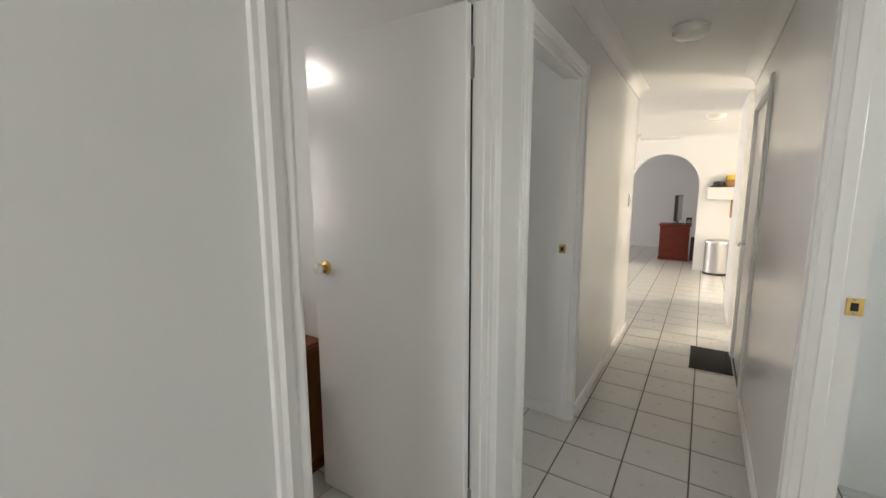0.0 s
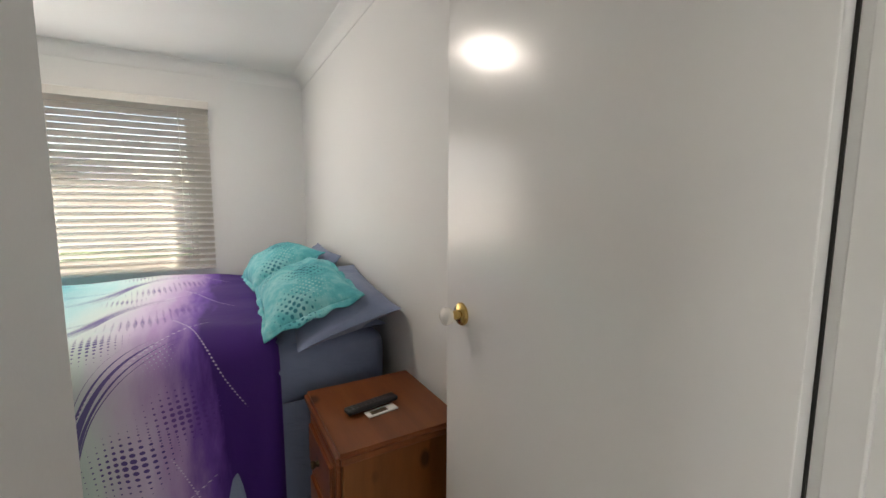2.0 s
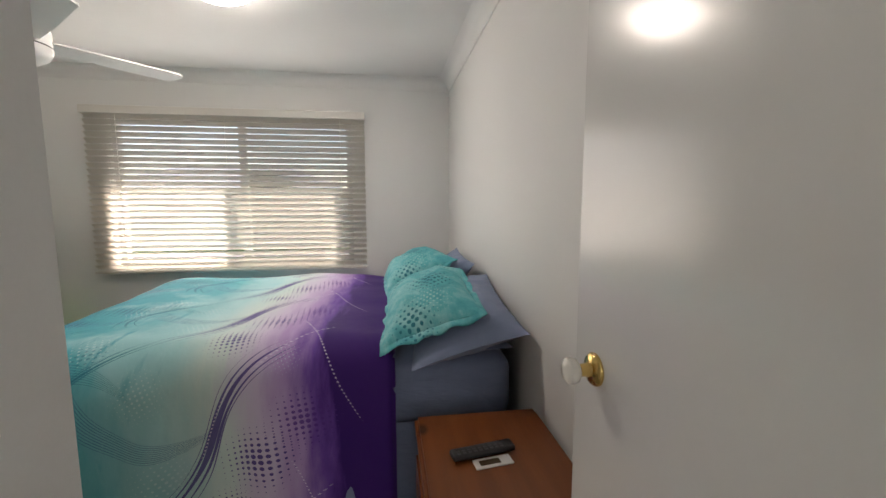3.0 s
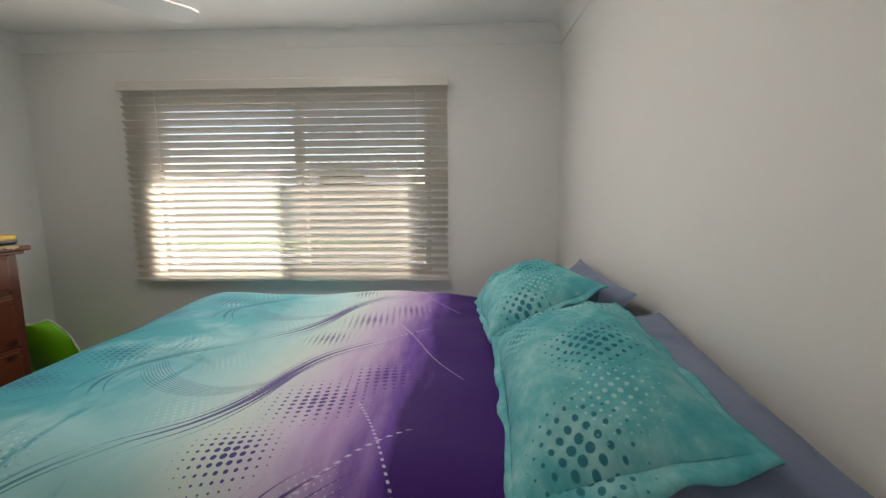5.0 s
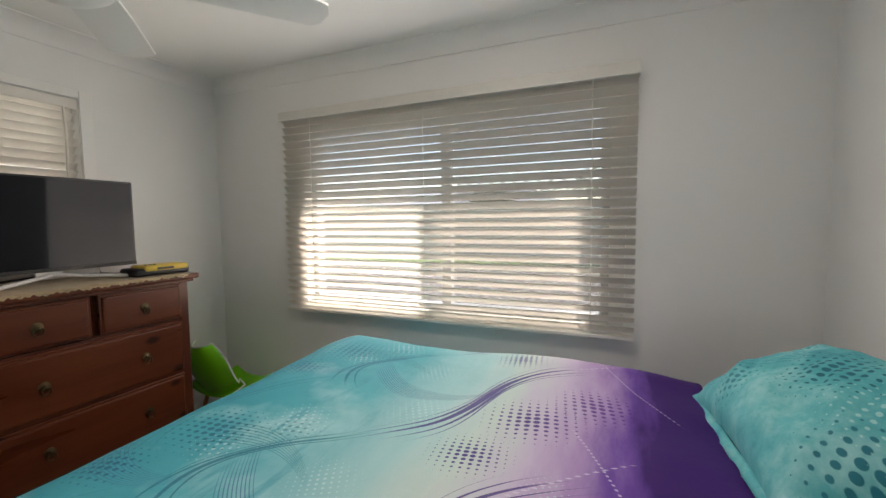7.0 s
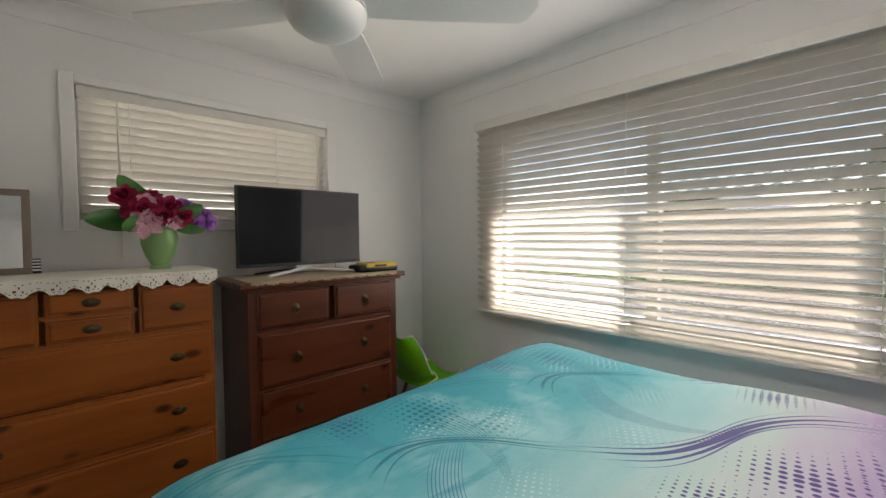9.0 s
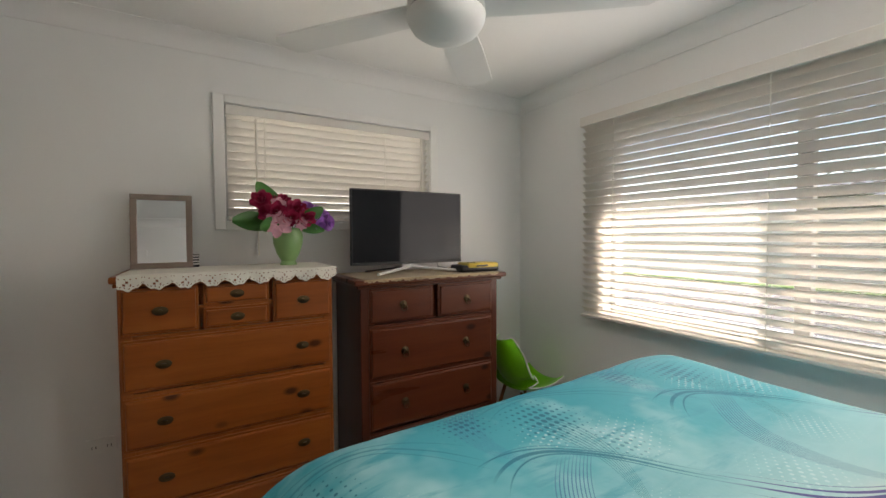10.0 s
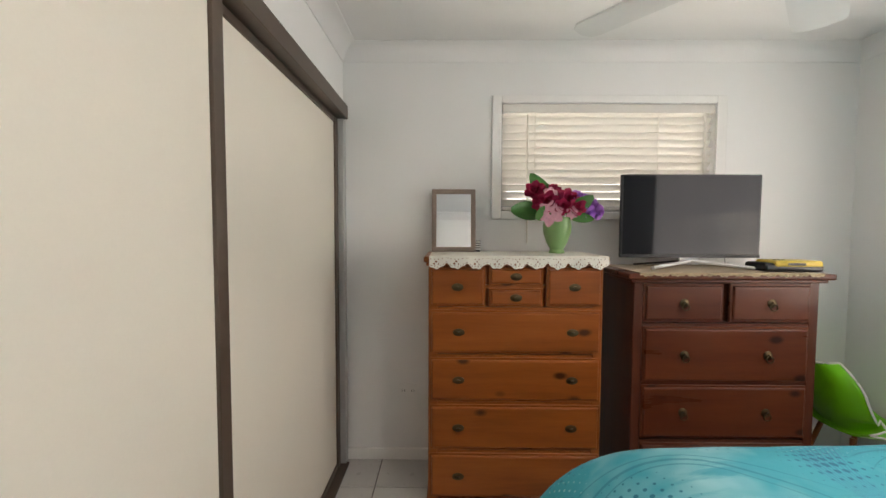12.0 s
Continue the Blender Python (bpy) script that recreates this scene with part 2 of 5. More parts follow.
    swoop(0.20, (-0.235, -0.77, 3.2, 0.0), -0.19, 0.24, ((0.0, 0.2, 0.008), (0.013, 0.9, 0.004), (-0.014, -0.7, 0.004), (-0.03, -0.2, 0.002)), (0.01, 0.17, 0.26), 0.8)
    swoop(0.02, (-0.52, -0.35, 1.4, 0.0), -0.28, 0.28, ((0.0, 0.3, 0.005), (0.02, 0.7, 0.003), (-0.02, -0.4, 0.003)), (0.02, 0.2, 0.28), 0.6)
    swoop(0.10, (-0.80, 0.3, -1.2, 0.0), -0.28, 0.28, ((0.0, 0.3, 0.005), (0.02, -0.5, 0.003)), (0.02, 0.2, 0.28), 0.6)
    swoop(-0.27, (0.25, -0.3, 0.0, -5.4), -0.32, 0.32, ((0.0, 0.1, 0.011), (0.016, 0.5, 0.006), (0.024, 0.9, 0.003), (-0.015, -0.25, 0.006), (-0.028, -0.6, 0.002)), INK, 0.88)
    dots(0.03, 0.29, 0.115, 0.0165, INK, 0.95)
    dots(-0.165, 0.40, 0.155, 0.021, INK, 0.92)
    dots(-0.30, 0.555, 0.145, 0.021, PLUM, 0.85)
    dots(0.14, -0.39, 0.155, 0.022, DEEP, 0.9)
    dots(0.07, -0.20, 0.10, 0.02, DEEP, 0.55, 0.36)
    dots(-0.29, -0.48, 0.11, 0.02, (0.02, 0.14, 0.24), 0.8)
    dots(-0.12, -0.66, 0.14, 0.026, DEEP, 0.85)
    dots(0.20, -0.78, 0.15, 0.03, DEEP, 0.85)
    dots(-0.20, -0.95, 0.14, 0.026, DEEP, 0.8)
    dashes(0.08, (0.61, 0.43, 0.1, 1.2), -0.24, 0.28, 0.0035)
    dashes(0.06, (0.503, -1.25, 1.0, 0.0), -0.11, 0.12, 0.005)
    dashes(-0.27, (0.236, -0.3, 0.0, -5.4), -0.2, 0.1, 0.003)
    nt.links.new(base, b.inputs["Base Color"])
    crease = noise_of(nt, uv, 7.0, 4, 0.55)
    bump(nt, b, crease, 0.25, 0.02)
    return m


def pillow_print():
    """The matching pillow slip: mottled teal with dotted discs and a few lines."""
    m, nt, b = nodes_of("printed_pillow_cotton", 0.7, 0, 0.3)
    uv, x, y = uv_xy(nt)
    cloud, blot = noise_of(nt, uv, 5, 6, 0.65), noise_of(nt, uv, 26, 5, 0.7)
    mixv = mathn(nt, "ADD", mathn(nt, "MULTIPLY", cloud, 0.7), mathn(nt, "MULTIPLY", blot, 0.3))
    base = ramp(nt, mixv, [(0.36, (0.03, 0.31, 0.38)), (0.5, (0.10, 0.46, 0.50)), (0.64, (0.30, 0.63, 0.64))])
    for cx, cy, rad, step, ink in ((0.06, 0.04, 0.15, 0.021, (0.01, 0.15, 0.2)), (-0.2, 0.1, 0.1, 0.022, (0.02, 0.2, 0.26)), (-0.1, -0.12, 0.1, 0.02, (0.03, 0.24, 0.3)), (0.3, -0.06, 0.13, 0.024, (0.02, 0.2, 0.26))):
        base = mixc(nt, halftone(nt, x, y, cx, cy, rad, step, 0.6), base, ink)
    base = mixc(nt, mathn(nt, "MULTIPLY", halftone(nt, x, y, 0.22, 0.03, 0.13, 0.019, 0.6, 1, 0.33), 0.5), base, (0.6, 0.84, 0.8))
    for k in range(7):
        d = mathn(nt, "SUBTRACT", y, mathn(nt, "ADD", mathn(nt, "MULTIPLY", mathn(nt, "SINE", mathn(nt, "ADD", mathn(nt, "MULTIPLY", x, 6.0 + 0.3 * k), 0.6)), 0.08 + 0.012 * k), 0.05 - 0.012 * k))
        base = mixc(nt, mathn(nt, "MULTIPLY", mathn(nt, "MULTIPLY", band(nt, d, 0.0016), gate(nt, x, -0.34, 0.05, 0.08)), 0.7), base, (0.03, 0.14, 0.26))
    nt.links.new(base, b.inputs["Base Color"])
    bump(nt, b, noise_of(nt, uv, 9, 4), 0.3, 0.012)
    return m


def tile_mat():
    m, nt, b = nodes_of("pale_floor_tile", 0.3)
    info = nt.nodes.new("ShaderNodeObjectInfo")
    v = coords(nt)
    mott = noise_of(nt, v, 9, 5)
    col = ramp(nt, mott, [(0.3, (0.56, 0.552, 0.525)), (0.7, (0.58, 0.572, 0.545))])
    col = mixc(nt, mathn(nt, "MULTIPLY", info.outputs["Random"], 0.25), col, (0.52, 0.51, 0.485))
    nt.links.new(col, b.inputs["Base Color"])
    nt.links.new(mathn(nt, "ADD", mathn(nt, "MULTIPLY", noise_of(nt, v, 22, 3), 0.04), 0.26), b.inputs["Roughness"])
    bump(nt, b, noise_of(nt, v, 30, 2), 0.03, 0.001)
    return m


def glow(name, colour, strength):
    m, nt, b = nodes_of(name, 0.4)
    b.inputs["Base Color"].default_value = (*colour, 1)
    b.inputs["Emission Color"].default_value = (*colour, 1)
    b.inputs["Emission Strength"].default_value = strength
    return m


def see_through(name, colour, share):
    """Thin pale plastic that passes a share of the light behind it, scattered."""
    m = plain(name, colour, 0.4, vary=0.03, grain=60)
    nt = m.node_tree
    b = nt.nodes["Principled BSDF"]
    back = add_node(nt, "ShaderNodeBsdfTranslucent", Color=(0.92, 0.88, 0.82, 1))
    both = add_node(nt, "ShaderNodeMixShader", Fac=share)
    nt.links.new(b.outputs[0], both.inputs[1])
    nt.links.new(back.outputs[0], both.inputs[2])
    nt.links.new(both.outputs[0], nt.nodes["Material Output"].inputs["Surface"])
    return m


def clear(name, rough=0.0, tint=(1, 1, 1), relief=0.0):
    m, nt, b = nodes_of(name, rough)
    b.inputs["Base Color"].default_value = (*tint, 1)
    b.inputs["Transmission Weight"].default_value = 1.0
    b.inputs["IOR"].default_value = 1.45
    if relief:
        bump(nt, b, noise_of(nt, coords(nt), 60, 2), 0.8, relief)
    return m


WALL = plain("white_wall_paint", (0.80, 0.80, 0.785), 0.58, vary=0.02, grain=180, relief=0.0006, wear=1.2)
GLOSS = plain("white_gloss_paint", (0.82, 0.82, 0.80), 0.2, vary=0.008, grain=60, relief=0.0002, spec=0.85, wear=0.7)
CEIL = plain("white_ceiling_paint", (0.82, 0.815, 0.80), 0.8, vary=0.02, grain=120, relief=0.0008)
TRIM = plain("white_trim_enamel", (0.82, 0.815, 0.79), 0.3, vary=0.02, grain=50)
GROUT = plain("grey_grout", (0.13, 0.12, 0.11), 0.9, vary=0.2, grain=80)
TILE = tile_mat()
ROBE = plain("cream_robe_panel", (0.80, 0.75, 0.65), 0.45, vary=0.02, grain=150, relief=0.0003)
BRONZE = plain("bronze_anodised_frame", (0.115, 0.085, 0.065), 0.42, 0.35, vary=0.1)
SLAT = plain("cream_blind_slat", (0.72, 0.69, 0.64), 0.4, vary=0.03, grain=60)
SLAT_THIN = see_through("thin_blind_slat", (0.76, 0.74, 0.70), 0.42)
SLAT_DENSE = see_through("dense_blind_slat", (0.72, 0.69, 0.64), 0.1)
CORD = plain("cream_blind_cord", (0.74, 0.71, 0.64), 0.8)
PINE = timber("honey_pine", (0.15, 0.034, 0.006), (0.26, 0.068, 0.012), (0.35, 0.105, 0.02), 0.3)
PINE_V = timber("honey_pine_upright", (0.17, 0.042, 0.009), (0.28, 0.08, 0.017), (0.36, 0.115, 0.028), 0.3, "Z", False)
RED = timber("red_stained_pine", (0.055, 0.012, 0.005), (0.105, 0.025, 0.009), (0.15, 0.04, 0.014), 0.26)
RED_V = timber("red_stained_upright", (0.045, 0.011, 0.006), (0.085, 0.022, 0.01), (0.12, 0.034, 0.014), 0.28, "Z", False)
BEDSIDE = timber("bedside_pine", (0.11, 0.03, 0.009), (0.19, 0.055, 0.016), (0.26, 0.085, 0.025), 0.28)
BEDSIDE_V = timber("bedside_pine_upright", (0.13, 0.04, 0.01), (0.21, 0.07, 0.017), (0.28, 0.105, 0.027), 0.3, "Z")
BRASS = plain("brass", (0.72, 0.5, 0.18), 0.2, 1.0, vary=0.05)
OLDBRASS = plain("aged_brass", (0.09, 0.062, 0.032), 0.45, 0.9, vary=0.25, grain=120)
STEEL = plain("zinc_steel", (0.42, 0.41, 0.4), 0.35, 0.9, vary=0.1)
SILVER = plain("silver_paint", (0.8, 0.8, 0.8), 0.35)
CHROME = plain("polished_steel", (0.72, 0.71, 0.7), 0.14, 1.0, vary=0.03)
CERAMIC = plain("white_porcelain_knob", (0.84, 0.82, 0.76), 0.15, vary=0.02)
# near-black for the shade in the gap beside the bedroom door
GAP_SHADE = plain("door_gap_shade", (0.03, 0.03, 0.025), 0.8)
BLACK = plain("black_plastic", (0.012, 0.012, 0.014), 0.35, vary=0.1)
SCREEN = plain("dark_tv_screen", (0.008, 0.009, 0.012), 0.055, vary=0.03, spec=0.3)
YELLOW = plain("yellow_plastic", (0.68, 0.48, 0.06), 0.35, vary=0.05)
WHITEPL = plain("white_plastic", (0.8, 0.8, 0.78), 0.35, vary=0.02)
LIME = plain("lime_green_plastic", (0.16, 0.56, 0.008), 0.3, vary=0.04)
LACE = cloth("white_lace", (0.74, 0.7, 0.62))
LACE_DARK = cloth("beige_lace", (0.42, 0.32, 0.2))
SHEET = cloth("grey_blue_sheet", (0.2, 0.245, 0.37), 0.08, creases=0.03)
DUVET_EDGE = cloth("purple_hem", (0.05, 0.01, 0.16))
DUVET, PILLOW = duvet_print(), pillow_print()
MIRROR = plain("mirror_glass", (0.88, 0.9, 0.9), 0.02, 1.0, vary=0.0)
TAUPE = plain("taupe_mirror_frame", (0.25, 0.19, 0.155), 0.5, vary=0.1)
VASE = plain("green_glazed_vase", (0.24, 0.42, 0.16), 0.3, vary=0.12, grain=14)
LEAF = plain("dark_green_leaf", (0.055, 0.19, 0.035), 0.45, vary=0.3, grain=30)
ROSE, PINK, LILACF = (plain(n, c, 0.6, vary=0.25, grain=50) for n, c in (("crimson_petal", (0.42, 0.012, 0.075)), ("pink_petal", (0.72, 0.36, 0.44)), ("violet_petal", (0.42, 0.16, 0.56))))
GREYPL = plain("grey_aluminium", (0.5, 0.5, 0.49), 0.4, 0.4)
FANW = plain("white_fan_enamel", (0.72, 0.72, 0.70), 0.6, vary=0.02)
MATB = cloth("black_door_mat", (0.02, 0.02, 0.016), 0.3)
SCREENING, _nt, _b = nodes_of("grey_flyscreen", 0.8)
_b.inputs["Base Color"].default_value, _b.inputs["Alpha"].default_value = (0.25, 0.25, 0.25, 1), 0.3
GLASS, FROST = clear("window_glass"), clear("frosted_glass", 0.35, (0.86, 0.93, 0.91), 0.004)
CONCRETE = plain("pale_concrete", (0.1, 0.095, 0.088), 0.9, vary=0.15, grain=20, relief=0.003)
FENCE = plain("cream_fence_steel", (0.62, 0.57, 0.46), 0.6, vary=0.08)
GRASS = plain("lawn_grass", (0.09, 0.15, 0.03), 0.95, vary=0.5, grain=60, relief=0.02)
BUSH = plain("shrub_leaf", (0.06, 0.1, 0.03), 0.7, vary=0.4, grain=9)
ROOF = plain("grey_roof_steel", (0.3, 0.31, 0.33), 0.6, vary=0.1)
MESHW = plain("white_grille_steel", (0.5, 0.5, 0.5), 0.5)
LAMP = glow("lit_opal_diffuser", (1.0, 0.96, 0.9), 12.0)
DARKWOOD = timber("dark_red_cabinet", (0.11, 0.014, 0.008), (0.18, 0.026, 0.013), (0.24, 0.04, 0.018), 0.42)
GREYSTEEL = plain("brushed_bin_steel", (0.6, 0.6, 0.6), 0.25, 1.0, vary=0.06, grain=5)
KEYCAP = plain("dark_grey_key", (0.06, 0.06, 0.065), 0.5)
PAPERW = plain("white_card", (0.78, 0.77, 0.74), 0.7)
BROWNPL = plain("brown_board", (0.3, 0.15, 0.05), 0.6, vary=0.2)

# ---- building helpers ----


def box(bm, x0, x1, y0, y1, z0, z1):
    v = [bm.verts.new((x, y, z)) for x in (x0, x1) for y in (y0, y1) for z in (z0, z1)]
    for f in ((0, 1, 3, 2), (4, 6, 7, 5), (0, 4, 5, 1), (2, 3, 7, 6), (0, 2, 6, 4), (1, 5, 7, 3)):
        bm.faces.new([v[i] for i in f])
    return v


def soften(bm, width, steps=2):
    bmesh.ops.bevel(bm, geom=bm.edges[:], offset=width, segments=steps, affect="EDGES", profile=0.5)
    return bm


def block(x0, x1, y0, y1, z0, z1, edge=0.0, steps=2):
    bm = bmesh.new()
    box(bm, min(x0, x1), max(x0, x1), min(y0, y1), max(y0, y1), min(z0, z1), max(z0, z1))
    return soften(bm, edge, steps) if edge else bm


def mesh_of(name, bm, mat, smooth=False):
    bmesh.ops.recalc_face_normals(bm, faces=bm.faces[:])
    me = bpy.data.meshes.new(name)
    bm.to_mesh(me)
    bm.free()
    me.materials.append(mat)
    if smooth:
        for p in me.polygons:
            p.use_smooth = True
        try:
            me.set_sharp_from_angle(angle=radians(40))
        except AttributeError:
            pass
    return me


def part(name, bm, mat, parent, label="", smooth=False, at=None):
    ob = new(name, mesh_of(name, bm, mat, smooth))
    ob.parent = parent
    if at is not None:
        ob.matrix_basis = at
    if label:
        ob["label"] = label
    return ob


def thing(name, x, y, z, label, category, group="", kind="", turn=0.0):
    ob = new(name)
    ob.empty_display_size = 0.05
    ob.matrix_basis = pose(x, y, z, 0, 0, turn)
    return tagged(ob, label, category, group, kind)


def setting(name, bm, mat, label, category, smooth=False):
    return tagged(new(name, mesh_of(name, bm, mat, smooth)), label, category, "", "structure")


def solid(name, bm, mat, label, category, smooth=False, group="", kind=""):
    return tagged(new(name, mesh_of(name, bm, mat, smooth)), label, category, group, kind)


def lathe(profile, steps=24, cx=0.0, cy=0.0):
    """Turns a profile of (radius, z) round the upright axis."""
    bm = bmesh.new()
    rings = []
    for r, z in profile:
        rings.append([bm.verts.new((cx + r * math.cos(2 * math.pi * i / steps), cy + r * math.sin(2 * math.pi * i / steps), z)) for i in range(steps)])
    for a, b in zip(rings, rings[1:]):
        for i in range(steps):
            bm.faces.new((a[i], a[(i + 1) % steps], b[(i + 1) % steps], b[i]))
    for ring in (rings[0], rings[-1]):
        bm.faces.new(ring)
    return bm


def tube(points, radius, steps=8):
    """A round bar along points."""
    bm = bmesh.new()
    pts = [Vector(p) for p in points]
    rings = []
    for i, p in enumerate(pts):
        d = (pts[min(i + 1, len(pts) - 1)] - pts[max(i - 1, 0)]).normalized()
        side = d.orthogonal().normalized() if abs(d.z) < 0.99 else Vector((1, 0, 0))
        up = d.cross(side).normalized()
        rings.append([bm.verts.new(p + radius * (math.cos(2 * math.pi * k / steps) * side + math.sin(2 * math.pi * k / steps) * up)) for k in range(steps)])
    for a, b in zip(rings, rings[1:]):
        for k in range(steps):
            bm.faces.new((a[k], a[(k + 1) % steps], b[(k + 1) % steps], b[k]))
    bm.faces.new(rings[0])
    bm.faces.new(rings[-1])
    return bm


def slab(axis, lo, hi, a0, a1, z0, z1, holes=()):
    """A wall between lo and hi on one axis, running from a0 to a1, with rectangular openings (a, b, bottom, top)."""
    bm = bmesh.new()

    def piece(p, q, b, t):
        if q - p > 1e-4 and t - b > 1e-4:
            box(bm, *((lo, hi, p, q) if axis == "x" else (p, q, lo, hi)), b, t)
    at = a0
    for p, q, b, t in sorted(holes):
        piece(at, p, z0, z1)
        piece(p, q, z0, b)
        piece(p, q, t, z1)
        at = q
    piece(at, a1, z0, z1)
    return bm


def sweep(profile, p0, p1, inward):
    """A straight moulding: profile points (out from the wall, up), run from p0 to p1."""
    bm = bmesh.new()
    n = Vector((*inward, 0))
    rows = []
    for p in (Vector(p0), Vector(p1)):
        rows.append([bm.verts.new(p + n * o + Vector((0, 0, u))) for o, u in profile])
    k = len(profile)
    for i in range(k):
        bm.faces.new((rows[0][i], rows[0][(i + 1) % k], rows[1][(i + 1) % k], rows[1][i]))
    bm.faces.new(rows[0])
    bm.faces.new(rows[1])
    return bm


def arched(x0, x1, y0, y1, top, open_x0, open_x1, rise, steps=28):
    """A wall across y with an opening whose soffit height is rise(x)."""
    bm = bmesh.new()
    box(bm, x0, open_x0, y0, y1, 0, top)
    box(bm, open_x1, x1, y0, y1, 0, top)
    xs = [open_x0 + (open_x1 - open_x0) * (0.5 - 0.5 * math.cos(math.pi * i / steps)) for i in range(steps + 1)]
    lows = [rise(x) for x in xs]
    for a, b, za, zb in zip(xs, xs[1:], lows, lows[1:]):
        v = [bm.verts.new(p) for p in ((a, y0, za), (b, y0, zb), (b, y0, top), (a, y0, top), (a, y1, za), (b, y1, zb), (b, y1, top), (a, y1, top))]
        for f in ((0, 1, 2, 3), (5, 4, 7, 6), (4, 5, 1, 0), (3, 2, 6, 7)):
            bm.faces.new([v[i] for i in f])
    return bm

# ---- the large structure ----
TOP = 2.42
setting("wall_hall_west", slab("x", -0.68, -0.57, -1.5, 4.57, 0, TOP, [(0.479, 1.30, 0, 2.07), (1.60, 2.47, 0, 2.09)]), GLOSS, "white glossy hall wall with two doorways", "wall")
setting("wall_hall_east", slab("x", 0.35, 0.46, -1.5, 4.57, 0, TOP, [(0.81, 1.67, 0, 2.09), (3.30, 4.22, 0, 2.09)]), GLOSS, "white glossy hall wall opposite the bedroom", "wall")
# the opening in this wall is made up, to hold the added hall lamp
setting("wall_hall_south", slab("y", -1.6, -1.5, -0.68, 0.46, 0, TOP, [(-0.45, 0.23, 0.9, 2.1)]), WALL, "white end wall of the hall", "wall")
setting("wall_bedroom_west", slab("x", -4.27, -4.12, -2.13, 1.5, 0, TOP, [(-1.22, 0.58, 0.93, 2.07)]), WALL, "white bedroom wall with a wide window", "wall")
setting("wall_bedroom_south", slab("y", -2.13, -2.01, -4.12, -0.68, 0, TOP, [(-3.31, -2.085, 1.485, 2.10)]), WALL, "white bedroom wall with a small high window", "wall")
setting("wall_bedroom_north", slab("y", 1.39, 1.50, -4.12, -0.68, 0, TOP), WALL, "white bedroom wall behind the bed head", "wall")
setting("wall_robe", slab("x", -1.17, -1.09, -2.01, 0.496, 0, TOP, [(-1.985, 0.38, 0, 2.07)]), WALL, "white wall round the built-in robe opening", "wall")
setting("wall_robe_end", slab("y", 0.42, 0.496, -1.09, -0.68, 0, TOP), WALL, "white end wall of the robe by the door", "wall")
setting("wall_study_north", slab("y", 2.47, 2.58, -3.6, -0.68, 0, TOP), WALL, "white wall of the next room with a light switch", "wall")
setting("wall_study_west", slab("x", -3.7, -3.6, 1.5, 2.58, 0, TOP), WALL, "white far wall of the next room", "wall")
setting("wall_bathroom", slab("x", 2.6, 2.7, -0.4, 2.6, 0, TOP), WALL, "white far wall of the bathroom", "wall")
setting("wall_bathroom_south", slab("y", -0.5, -0.4, 0.46, 2.7, 0, TOP), WALL, "white side wall of the bathroom", "wall")
setting("wall_bathroom_north", slab("y", 2.6, 2.7, 0.46, 2.7, 0, TOP), WALL, "white end wall of the bathroom", "wall")
setting("wall_kitchen", slab("x", 0.35, 0.46, 5.15, 6.25, 0, TOP), WALL, "short white wall beside the kitchen", "wall")
setting("wall_kitchen_south", slab("y", 4.47, 4.57, 0.46, 3.5, 0, TOP), WALL, "white kitchen wall", "wall")
setting("wall_living_east", slab("x", 3.5, 3.6, 4.47, 8.7, 0, TOP), WALL, "white outer wall of the kitchen", "wall")
setting("wall_living_west", slab("x", -5.1, -5.0, 2.6, 12.0, 0, TOP), WALL, "white outer wall of the living room", "wall")
setting("wall_living_south", slab("y", 2.6, 2.7, -5.0, -3.7, 0, TOP), WALL, "white wall at the side of the living room", "wall")
setting("wall_passage", slab("y", 4.47, 4.57, -5.0, -0.68, 0, TOP), WALL, "white living room wall", "wall")
setting("wall_arch", arched(-5.0, 3.5, 8.7, 8.82, TOP, -1.19, -0.05, lambda x: 1.55 + math.sqrt(max(0.0, 0.57 ** 2 - (x + 0.62) ** 2))), WALL, "white wall with a round-headed archway", "wall")
setting("wall_family_north", slab("y", 11.9, 12.0, -5.0, 3.6, 0, TOP), WALL, "white end wall seen through the archway", "wall")
setting("wall_family_east", slab("x", 0.4, 0.5, 8.82, 11.9, 0, TOP), WALL, "white side wall beyond the archway", "wall")
setting("ceiling_bedroom", block(-4.12, -0.68, -2.01, 1.39, TOP, TOP + 0.03), CEIL, "white plaster bedroom ceiling", "ceiling")
setting("ceiling_hall", block(-0.57, 0.35, -1.5, 4.57, TOP, TOP + 0.03), CEIL, "white plaster hall ceiling", "ceiling")
setting("ceiling_study", block(-3.6, -0.68, 1.5, 2.47, TOP, TOP + 0.03), CEIL, "white plaster ceiling of the next room", "ceiling")
setting("ceiling_bathroom", block(0.46, 2.6, -0.4, 2.6, TOP, TOP + 0.03), CEIL, "white plaster bathroom ceiling", "ceiling")
setting("ceiling_living", block(-5.0, 3.5, 4.57, 11.9, TOP, TOP + 0.03), CEIL, "white plaster living room ceiling", "ceiling")
setting("roof", block(-4.98, 4.2, -2.85, 12.6, TOP + 0.2, TOP + 0.32), ROOF, "grey steel roof over the house", "roof")
floor = setting("floor", block(-5.1, 3.6, -2.13, 12.0, -0.12, -0.004), GROUT, "pale ceramic tiles with dark grout joints", "floor")

# coved cornices and low skirtings
COVE = [(0, 0), (0, -0.085), (0.006, -0.085)] + [(0.085 - 0.075 * math.cos(a), -0.085 + 0.079 * math.sin(a)) for a in (0.3, 0.6, 0.9, 1.2, 1.5)] + [(0.088, -0.004), (0.088, 0)]
SKIRT = [(0, 0), (0.014, 0), (0.014, 0.055), (0.010, 0.064), (0, 0.066)]


